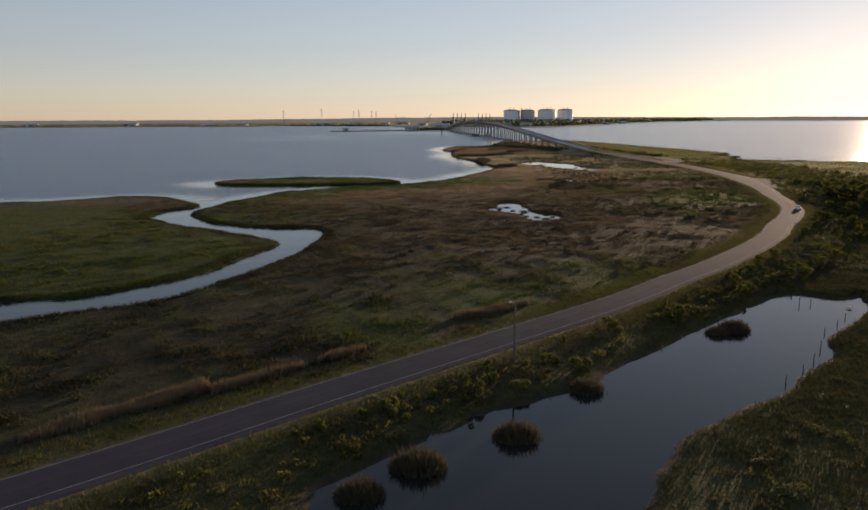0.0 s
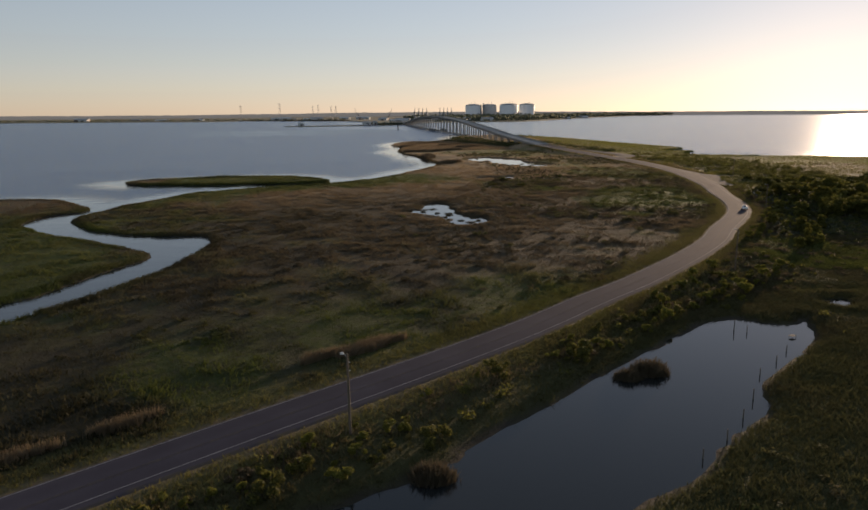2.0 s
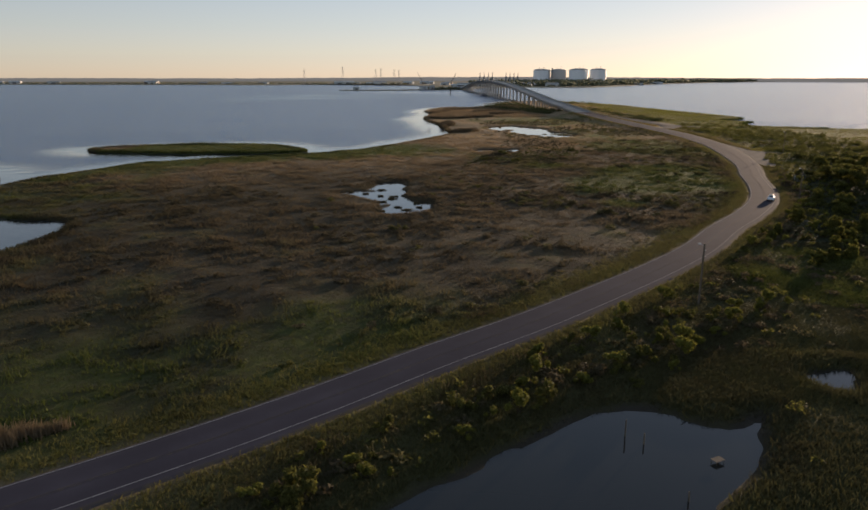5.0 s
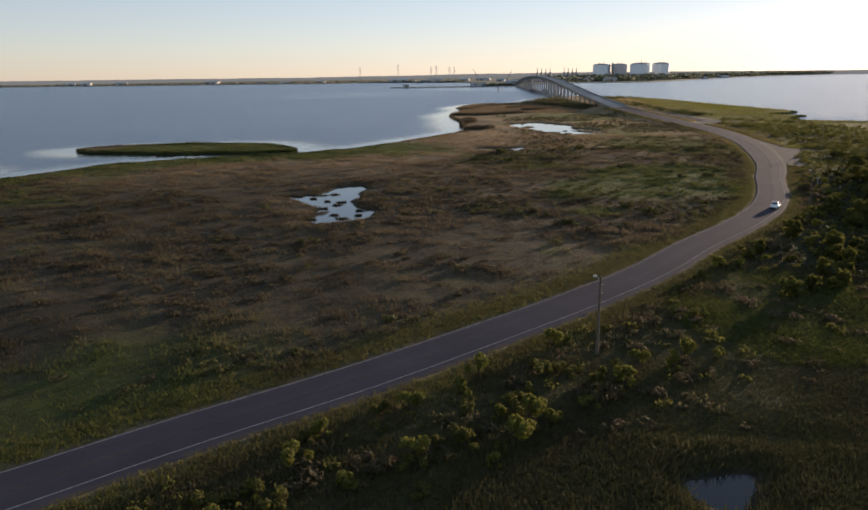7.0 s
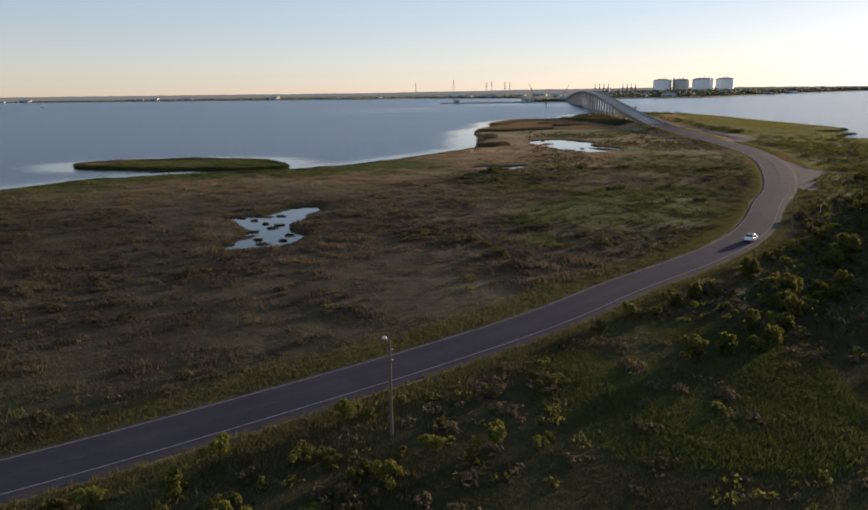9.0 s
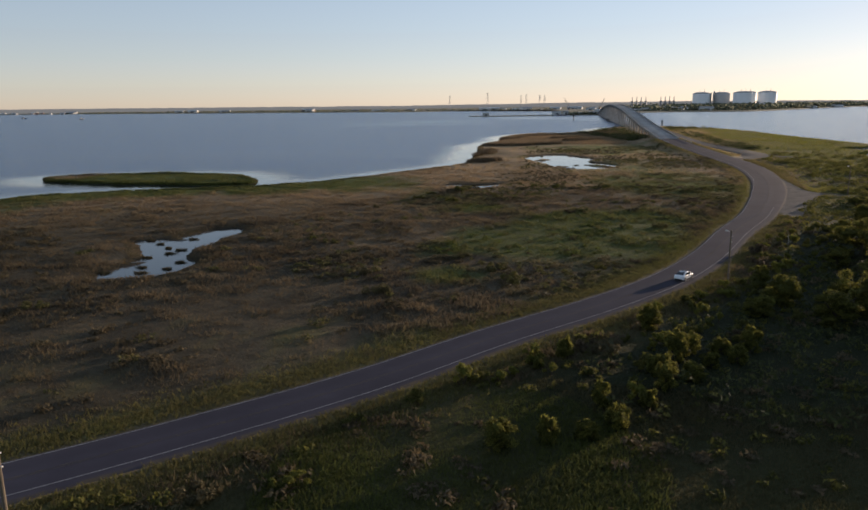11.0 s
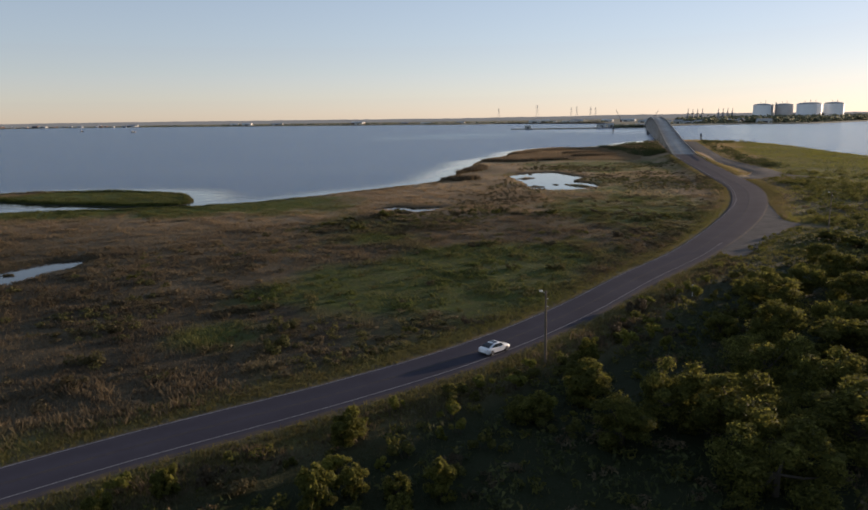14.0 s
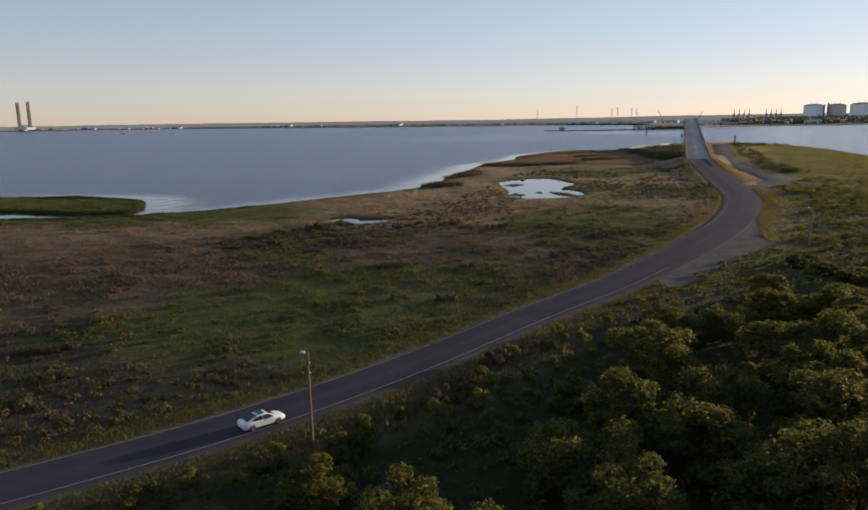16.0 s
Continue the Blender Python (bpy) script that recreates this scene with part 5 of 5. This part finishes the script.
ok9 = (shore_at(X9, Y9) > 1.5) & (wobble(X9, Y9, 50.0, 2) > -0.3) & (from_grid(ROAD_SIDE, X9, Y9) < -28)
X5, Y5 = np.concatenate([X5, X9[ok9]]), np.concatenate([Y5, Y9[ok9]])
q5 = np.random.RandomState(33)
def reed_beds(beds, per_metre):
    """Places in long ragged beds: middle, half length and width, turn."""
    bx, by = [], []
    for cx, cy, long, wide, turn in beds:
        n5 = int(long * wide * per_metre)
        a5, q = q5.uniform(0, 6.283, n5), np.sqrt(q5.rand(n5))
        u5, v5 = np.cos(a5) * q * long * (1 + 0.25 * np.sin(3 * a5 + cx)), np.sin(a5) * q * wide * (1 + 0.3 * np.sin(2 * a5 + cy))
        bx.append(cx + u5 * math.cos(turn) - v5 * math.sin(turn))
        by.append(cy + u5 * math.sin(turn) + v5 * math.cos(turn))
    bx, by = np.concatenate(bx), np.concatenate(by)
    ok5 = shore_at(bx, by) > 0.3
    return bx[ok5], by[ok5]


bx, by = reed_beds(((-41, 80.5, 6, 1.5, 0.8), (-33, 88, 7, 1.7, 0.75), (-23, 95, 7, 1.1, 0.75), (-12, 105, 4, 0.8, 0.75), (9, 127.5, 4, 1.0, 0.75), (16, 131.5, 6, 1.4, 0.7)), 110)
blades("dry_reeds", bx, by, ground_at(bx, by), 1.25 + 0.35 * wobble(bx, by, 5.0, 2), np.full(len(bx), 0.5), straw_blades, "soft pale drift of dry reeds beside the road", "reeds", 4, 16, 0.3, 0.4)
bx, by = reed_beds(((56, 521, 9, 4, 0.4), (43, 583, 20, 4, 1.5), (40, 667, 17, 5, 0.3), (31, 762, 28, 5, 1.3), (46, 815, 24, 6, 0.9), (67, 688, 12, 5, 0.5), (90, 730, 20, 8, 0.9), (72, 775, 18, 6, 0.9), (100, 885, 22, 6, 0.5)), 16)
blades("reed_bank", bx, by, ground_at(bx, by), 2.3 + 0.7 * wobble(bx, by, 9.0, 2), np.full(len(bx), 0.9), clump_blades, "tall brown reed banks on the northern point", "reeds", 4, 15, 0.5, 0.6)
blades("dry_reeds", X5, Y5, ground_at(X5, Y5), np.where(Y5 > 300, 1.5, 1.1), np.where(Y5 > 300, 1.6, 0.5), straw_blades, "pale dry reeds in drifts", "reeds", 4, 5, 0.6)

# short bright grass on the verges
k = np.random.RandomState(24)
line = spline(ROAD, steps=4)
tang = np.gradient(line, axis=0)
tang /= np.linalg.norm(tang, axis=1)[:, None]
i = k.randint(0, len(line), 56000)
off = np.where(k.rand(len(i)) < 0.45, -1, 1) * (5.0 + np.abs(k.normal(0, 2.5, len(i))))
off = off + np.sign(off) * (np.interp(line[i][:, 1], [h[0] for h in HALF], [h[1] for h in HALF]) - 4.2)
X4 = line[i, 0] + tang[i, 1] * off + k.normal(0, 1.0, len(i))
Y4 = line[i, 1] - tang[i, 0] * off + k.normal(0, 1.0, len(i))
d4 = shore_at(X4, Y4)
keep = (d4 > 0.5) & clear_of_roads(X4, Y4, 5.0) & (Y4 > 30)
X4, Y4, d4 = X4[keep], Y4[keep], d4[keep]
blades("verge_grass", X4, Y4, ground_at(X4, Y4), np.full(len(X4), 0.42), np.full(len(X4), 0.5), verge_blades, "short yellow-green grass along the road verges", "grass", 4, 4)


# ---- shrubs and trees ----
def foliage(lobes, count, leaf, seed, flat=0.85):
    """Leaf sprays over a set of lobes (x, y, z, radius): each spray is one small pointed leaf cluster."""
    r = np.random.RandomState(seed)
    lobes = np.array(lobes)
    share = lobes[:, 3] ** 2
    i = r.choice(len(lobes), count, p=share / share.sum())
    dirs = r.normal(0, 1, (count, 3))
    dirs[:, 2] = dirs[:, 2] * 0.9 + 0.25
    dirs /= np.linalg.norm(dirs, axis=1)[:, None]
    lump = 1.0 + 0.16 * np.sin(dirs[:, 0] * 7 + i) * np.cos(dirs[:, 1] * 6 + 2 * i)
    c = lobes[i, :3] + dirs * (lobes[i, 3] * lump * r.uniform(0.62, 1.08, count))[:, None] * (1, 1, flat)
    face = dirs + r.normal(0, 0.45, (count, 3))
    face /= np.linalg.norm(face, axis=1)[:, None]
    a = np.cross(face, r.normal(0, 1, (count, 3)))
    a /= np.linalg.norm(a, axis=1)[:, None] + 1e-6
    b = np.cross(face, a)
    s = (leaf * r.uniform(0.6, 1.3, count))[:, None]
    v = np.stack([c - a * s + b * s * 0.55, c - a * s * 0.8 - b * s * 0.55, c + a * s + dirs * s * 0.2], 1)
    return v.reshape(-1, 3), np.arange(count * 3).reshape(-1, 3)


def crown_lobes(r, radius, low, high, n):
    out = []
    for k in range(n):
        a, q = r.uniform(0, 2 * math.pi), math.sqrt(r.uniform(0.02, 1)) * radius * 0.85
        z = low + (high - low) * (0.04 + 0.96 * r.rand() ** 0.8 * (1 - 0.45 * (q / radius) ** 2))
        s = radius * r.uniform(0.20, 0.38)
        out.append((math.cos(a) * q, math.sin(a) * q, min(z, high - s * 0.7), s))
    return out


def make_tree(seed, radius, height, label, count, leaf, leaves=tree_leaves):
    r = np.random.RandomState(seed)
    t = thing("tree", Matrix.Translation((0, 0, -200)), label, "tree", "trees in the grove")
    lobes = crown_lobes(r, radius, height * 0.05, height, 32)
    bm = bmesh.new()
    fork = Vector((r.normal(0, 0.15), r.normal(0, 0.15), height * 0.3))
    tube(bm, (0, 0, -0.6), fork, 0.24, 0.17, 9)
    for x, y, z, s in lobes[:9]:
        mid = fork.lerp(Vector((x, y, z)), 0.5) + Vector((r.normal(0, 0.2), r.normal(0, 0.2), -0.2))
        tube(bm, fork - Vector((0, 0, 0.1)), mid, 0.11, 0.07, 6)
        tube(bm, mid, (x, y, z), 0.07, 0.03, 5)
    part("trunk", bm, bark.mat, t, "grey-brown trunk with spreading limbs")
    v, q = foliage(lobes, count, leaf, seed + 100)
    # larger leaf masses deep inside keep the crown from letting the sun straight through
    v2, q2 = foliage([(x, y, z, s * 0.62) for x, y, z, s in lobes], count // 14, leaf * 3.2, seed + 200)
    v, q = np.concatenate([v, v2]), np.concatenate([q, q2 + len(v)])
    crown = raw("crown", v, q, leaves)
    crown.parent = t
    crown["label"] = "dense small-leaved crown"
    return t


def make_shrub(seed, radius, height, leaves, label, count=700, leaf=0.17):
    r = np.random.RandomState(seed)
    t = thing("shrub", Matrix.Translation((0, 0, -200)), label, "shrub", "shrubs on the marsh and verges")
    lobes = crown_lobes(r, radius, height * 0.15, height, 7)
    bm = bmesh.new()
    for x, y, z, s in lobes:
        tube(bm, (r.normal(0, 0.1), r.normal(0, 0.1), -0.3), (x, y, z), 0.04, 0.015, 5)
    part("woody_base", bm, bark.mat, t)
    v, q = foliage(lobes, count, leaf, seed + 300)
    f = raw("foliage", v, q, leaves)
    f.parent = t
    return t


KINDS = ((1, 3.4, 6.4, "broad dark green tree with sunlit leaf tips"), (2, 2.9, 6.9, "rounded dark green tree with a dense crown"), (3, 3.9, 6.0, "wide spreading green tree with a lumpy crown"),
                                                       (4, 2.6, 5.4, "small green tree with an uneven crown"), (5, 3.2, 7.4, "tall olive-green tree with sunlit tips"))
TREES = [make_tree(s, rad, h, lb, 8500, 0.135) for s, rad, h, lb in KINDS]
FAR_TREES = [make_tree(s, rad, h, lb, 2600, 0.27) for s, rad, h, lb in KINDS]
SHRUBS = [make_shrub(11, 1.3, 1.7, shrub_leaves, "low olive-green shrub in the marsh grass"), make_shrub(12, 1.7, 2.2, shrub_leaves, "rounded dark green shrub"), make_shrub(13, 1.0, 1.5, bright_leaves, "yellow-green roadside shrub catching the sun"),
          make_shrub(14, 1.5, 2.0, bright_leaves, "tall yellow-green shrub catching the sun"), make_shrub(15, 1.9, 1.3, grey_leaves, "sprawling dry grey-brown shrub"), make_shrub(16, 2.3, 1.7, shrub_leaves, "wide dark green thicket", 1000),
          make_shrub(17, 2.4, 1.0, mat_leaves, "low dark green mat of scrub in the marsh", 900), make_shrub(18, 2.2, 0.9, grey_leaves, "low brown mat of dry scrub in the marsh", 800)]


def plant(proto, x, y, scale, turn, sink=0.05, rise=None):
    z = float(ground_at(x, y)) - sink
    return copy_thing(proto, Matrix.Translation((x, y, z)) @ Matrix.Rotation(turn, 4, "Z") @ Matrix.Diagonal((scale, scale, rise or scale * rv.uniform(0.75, 1.3), 1)))


def side_of_road(x, y):
    return float(from_grid(ROAD_SIDE, x, y)), 0.0


rv = random.Random(5)
placed = {}


def free(x, y, gap):
    """Whether a place is clear of what stands already; if so it is taken."""
    i, j = int(x // 8), int(y // 8)
    for a in (i - 1, i, i + 1):
        for c in (j - 1, j, j + 1):
            if any((x - p) ** 2 + (y - q) ** 2 < gap * gap for p, q in placed.get((a, c), ())):
                return False
    placed.setdefault((i, j), []).append((x, y))
    return True


# the grove on the outer side of the bend: place, height and spread of the trees that stand out
GROVE = ((177.7, 275.0, 5.9, 4.7), (182.6, 267.5, 7.1, 4.0), (187.0, 281.0, 6.3, 4.6), (179.6, 284.6, 7.0, 3.5), (180.0, 302.8, 7.0, 4.5), (194.5, 310.0, 7.0, 4.8), (200.0, 312.0, 7.6, 5.0),
         (198.0, 290.0, 7.4, 5.2), (193.5, 275.0, 6.8, 4.6), (199.0, 278.5, 7.6, 4.8), (197.5, 300.0, 7.4, 4.4), (173.6, 256.0, 6.9, 4.0), (167.6, 259.6, 6.4, 3.6), (176.5, 247.0, 6.6, 4.4), (184.0, 256.5, 6.8, 4.8),
         (192.5, 261.0, 7.0, 4.6), (158.6, 262.0, 4.4, 2.6), (163.5, 252.0, 4.6, 3.0), (193.2, 331.0, 5.6, 3.8), (201.5, 334.0, 6.2, 4.4), (181.0, 318.5, 4.8, 3.2), (187.5, 322.5, 5.4, 3.4),
         (193.0, 350.0, 4.0, 3.4), (188.5, 293.5, 6.4, 3.6), (206.0, 300.0, 7.0, 4.8), (208.0, 322.0, 6.6, 4.6), (157.0, 273.2, 3.5, 1.4), (138.6, 243.6, 3.3, 1.7), (173.0, 291.5, 3.4, 2.2), (154.0, 254.5, 3.0, 2.0))
for x, y, high, wide in GROVE:
    free(x, y, 0.1)
    k = 3 if wide < 2.7 else rv.choice((0, 1, 2, 4))
    plant(TREES[k], x, y, 1.12 * wide / KINDS[k][1], rv.uniform(0, 6.28), rise=1.08 * high / KINDS[k][2])
# the wood goes on behind and beside them
wood = 0
for _ in range(30000):
    x, y = rv.uniform(150, 330), rv.uniform(195, 480)
    o, w = side_of_road(x, y)
    edge = float(np.interp(y, (195, 225, 250, 300, 320, 350, 378), (62, 50, 42, 34, 26, 22, 24)))
    if y > 384 or o < edge or o > 105 or (150 < x < 209 and 244 < y < 338) or float(along(DRIVE, np.array([x]), np.array([y]))[0][0]) < 8:
        continue
    if float(wobble(np.array([x]), np.array([y]), 30.0, 2)[0]) < -0.3 or not free(x, y, 8.0):
        continue
    far = o > 62 or y > 345
    k = rv.randrange(5)
    plant((FAR_TREES if far else TREES)[k], x, y, rv.uniform(1.0, 1.5), rv.uniform(0, 6.28), rise=rv.uniform(0.34, 0.52))
    wood += 1
    if wood >= 150:
        break

# low bushy trees between the verge and the grove
belt = 0
for _ in range(6000):
    x, y = rv.uniform(112, 215), rv.uniform(204, 240)
    o, w = side_of_road(x, y)
    if belt < 34 and 10 < o < 26 and float(wobble(np.array([x + 60]), np.array([y]), 22.0, 2)[0]) > -0.2 and free(x, y, 3.4):
        plant(FAR_TREES[rv.randrange(5)], x, y, rv.uniform(0.3, 0.5), rv.uniform(0, 6.28))
        belt += 1

# shrubs: those beside the road stand singly, the rest are one tangle
single, tangle, dark = 0, [], []
for _ in range(26000):
    y, x = rv.uniform(40, 610), rv.uniform(-60, 290)
    o, w = side_of_road(x, y)
    if o < 7.6 or o > 80 or float(shore_at(x, y)) < 2.5 or not clear_of_roads(np.array([x]), np.array([y]), 7.4)[0]:
        continue
    dense = (1.0 if o < 22 else (0.55 if y > 172 else 0.03)) if y < 400 else (0.0 if o < 19 else (0.4 if y < 545 else 0.1))
    if (x - 126) ** 2 / 16 ** 2 + (y - 197) ** 2 / 20 ** 2 < 1:
        dense *= 0.08
    if rv.random() > dense or not free(x, y, 1.8):
        continue
    size = rv.uniform(0.5, 1.2)
    if o < 24 and y > 70 and y < 330 and single < 200 and rv.random() < 0.6:
        plant(SHRUBS[rv.choice((0, 2, 2, 3, 3, 1, 4, 5))], x, y, size, rv.uniform(0, 6.28))
        single += 1
    else:
        tangle.append((x, y, (0.9 if y < 400 else 1.7) * size))

# the undergrowth that runs from the verge to the grove, its colour darkened for shade
for _ in range(9000):
    x, y = rv.uniform(120, 240), rv.uniform(215, 385)
    o, w = side_of_road(x, y)
    if 10.5 < o < 46 and float(shore_at(x, y)) > 3 and float(wobble(np.array([x]), np.array([y]), 16.0, 2)[0]) > -0.22 and free(x, y, 2.1):
        (tangle if o < 14 else dark).append((x, y, rv.uniform(0.7, 1.1) if o < 16 else rv.uniform(1.1, 2.0)))

# bushes at the foot of the bridge and along the track
for _ in range(520):
    y = rv.uniform(735, 1050)
    x = 149 - 0.0865 * (y - 790) - rv.uniform(12, 12 + 0.26 * (y - 660))
    if float(shore_at(x, y)) > 4:
        dark.append((x, y, rv.uniform(2.0, 3.4)))
for _ in range(330):
    q = TRACK[rv.randrange(len(TRACK))]
    x, y = q[0] + rv.uniform(10, 24), q[1] + rv.uniform(-12, 12)
    if y > 640 and float(shore_at(x, y)) > 4:
        dark.append((x, y, rv.uniform(1.6, 3.0)))
for _ in range(60):
    x, y = rv.uniform(158, 225), rv.uniform(985, 1040)
    if float(shore_at(x, y)) > 1:
        tangle.append((x, y, rv.uniform(1.4, 2.4)))

# low shrubs over the marsh inside the bend
inner, mats = 0, []
for _ in range(30000):
    x, y = rv.uniform(20, 178), rv.uniform(150, 660)
    o, w = side_of_road(x, y)
    if o > -8 or o < -105 or float(shore_at(x, y)) < 4:
        continue
    patch = float(wobble(np.array([x]), np.array([y]), 34.0, 2)[0])
    if y > 460 and rv.random() < 0.6:
        continue
    if (patch < 0.08 and rv.random() > 0.05) or (y < 260 and rv.random() > 0.15) or not free(x, y, 2.2):
        continue
    size = rv.uniform(0.5, 1.1)
    if inner < 90 and y < 420 and rv.random() < 0.35:
        plant(SHRUBS[rv.choice((4, 4, 6, 6, 6, 7, 7, 5))], x, y, size, rv.uniform(0, 6.28))
        inner += 1
    elif len(mats) < 4400:
        mats.append((x, y, 1.15 * size))
# low scrub knots all over the brown marsh
X6, Y6, r6 = scatter(26000, (-110, 260, 60, 640), 26)
ok = (shore_at(X6, Y6) > 3) & clear_of_roads(X6, Y6, 9.0) & (wobble(X6, Y6, 18.0, 3) > 0.02) & (r6.rand(len(X6)) < np.where(Y6 > 400, 0.15, 0.45))
knots = [(x, y, q) for x, y, q in zip(X6[ok], Y6[ok], r6.uniform(0.5, 1.3, ok.sum()))]


def thicket(name, clumps, per, leaf, material, label, seed, flat=0.65):
    lobes = []
    r = np.random.RandomState(seed)
    c = np.array(clumps)
    z = ground_at(c[:, 0], c[:, 1])
    for k in range(3):
        o = r.normal(0, 0.55, (len(c), 2)) * c[:, 2:3]
        lobes.append(np.column_stack([c[:, 0] + o[:, 0], c[:, 1] + o[:, 1], z + c[:, 2] * flat * r.uniform(0.2, 0.9, len(c)), c[:, 2] * r.uniform(0.5, 0.9, len(c))]))
    v, q = foliage(np.concatenate(lobes), int(per * len(c)), leaf, seed, flat)
    ob = raw(name, v, q, material)
    attribute(ob, "lush", lushness(v[:, 0], v[:, 1]))
    attribute(ob, "tan", northern_haze(v[:, 0], v[:, 1]))
    attribute(ob, "vignette", vignetting(v[:, 0], v[:, 1]))
    return tagged(ob, label, "shrubs", kind="stuff")


thicket("thicket", tangle, 75, 0.24, shrub_leaves, "tangled olive-green shrubs on the damp ground", 61)
thicket("bush_row", dark, 75, 0.3, dark_bush_leaves, "dark green bushes at the foot of the bridge and undergrowth darkened for grove shade", 64)
dead = [wobble(np.array([x]), np.array([y]), 15.0, 2)[0] > 0.05 for x, y, q in mats]
thicket("scrub_mats", [m for m, d in zip(mats, dead) if not d], 70, 0.22, mat_leaves, "low dark green mats of scrub inside the bend", 63, 0.5)
thicket("dry_scrub_mats", [m for m, d in zip(mats, dead) if d], 70, 0.2, grey_leaves, "low brown mats of leafless scrub inside the bend", 66, 0.5)
thicket("low_scrub", knots, 48, 0.24, scrub_blades, "low knots of dark scrub in the marsh grass", 62, 0.4)

# tussocks in the roadside pond
for x, y, s in ((23.6, 92.0, 0.95), (12.3, 77.5, 1.1), (0.8, 70.2, 1.2), (55.5, 119.5, 1.1), (51.8, 117.6, 0.8), (-5.0, 64.5, 1.0)):
    n = int(420 * s)
    q = np.random.RandomState(int(x * 7 + 900))
    a, rr = q.uniform(0, 6.283, n), 1.9 * s * np.sqrt(q.rand(n))
    ob = blades("reed_clump", np.cos(a) * rr * 1.3, np.sin(a) * rr, np.full(n, 0.0) - 0.05, np.full(n, 1.7 * s) * (1.15 - 0.75 * (rr / (1.9 * s)) ** 2), np.full(n, 0.4), clump_blades, "round brown reed clump standing in the pond", "reeds", 4, 8, 0.4, 0.6)
    ob.location = (x, y, 0)
    tagged(ob, group="reed clumps in the pond", kind="thing")
for x, y in ((31, 268), (38, 275), (33, 291), (41, 262), (29, 284), (36, 270), (44, 258), (37, 256), (46, 268), (34, 280), (24, 287), (38, 279), (47, 262), (105, 513), (117, 513), (122, 506), (112, 530), (97, 505), (80, 569), (74, 416)):
    n = 70
    q = np.random.RandomState(int(x * 7 + y))
    a, rr, wide = q.uniform(0, 6.283, n), np.sqrt(q.rand(n)), q.uniform(0.35, 0.95)
    ragged = 1 + 0.25 * np.sin(3 * a + x) + 0.12 * np.sin(5 * a + y)
    ob = blades("reed_clump", np.cos(a) * rr * 1.5 * wide * ragged, np.sin(a) * rr * 1.1 * wide * ragged, np.full(n, -0.05), np.full(n, 0.5), np.full(n, 0.3), reed_blades, "small dark tussock standing in the shallow pond", "reeds", 3, 9)
    ob.location = (x, y, 0)
    tagged(ob, group="tussocks in the marsh ponds", kind="thing")

# the models stay out of the scene once they are copied
for proto in TREES + FAR_TREES + SHRUBS:
    for o in (*proto.children_recursive, proto):
        bpy.data.objects.remove(o)
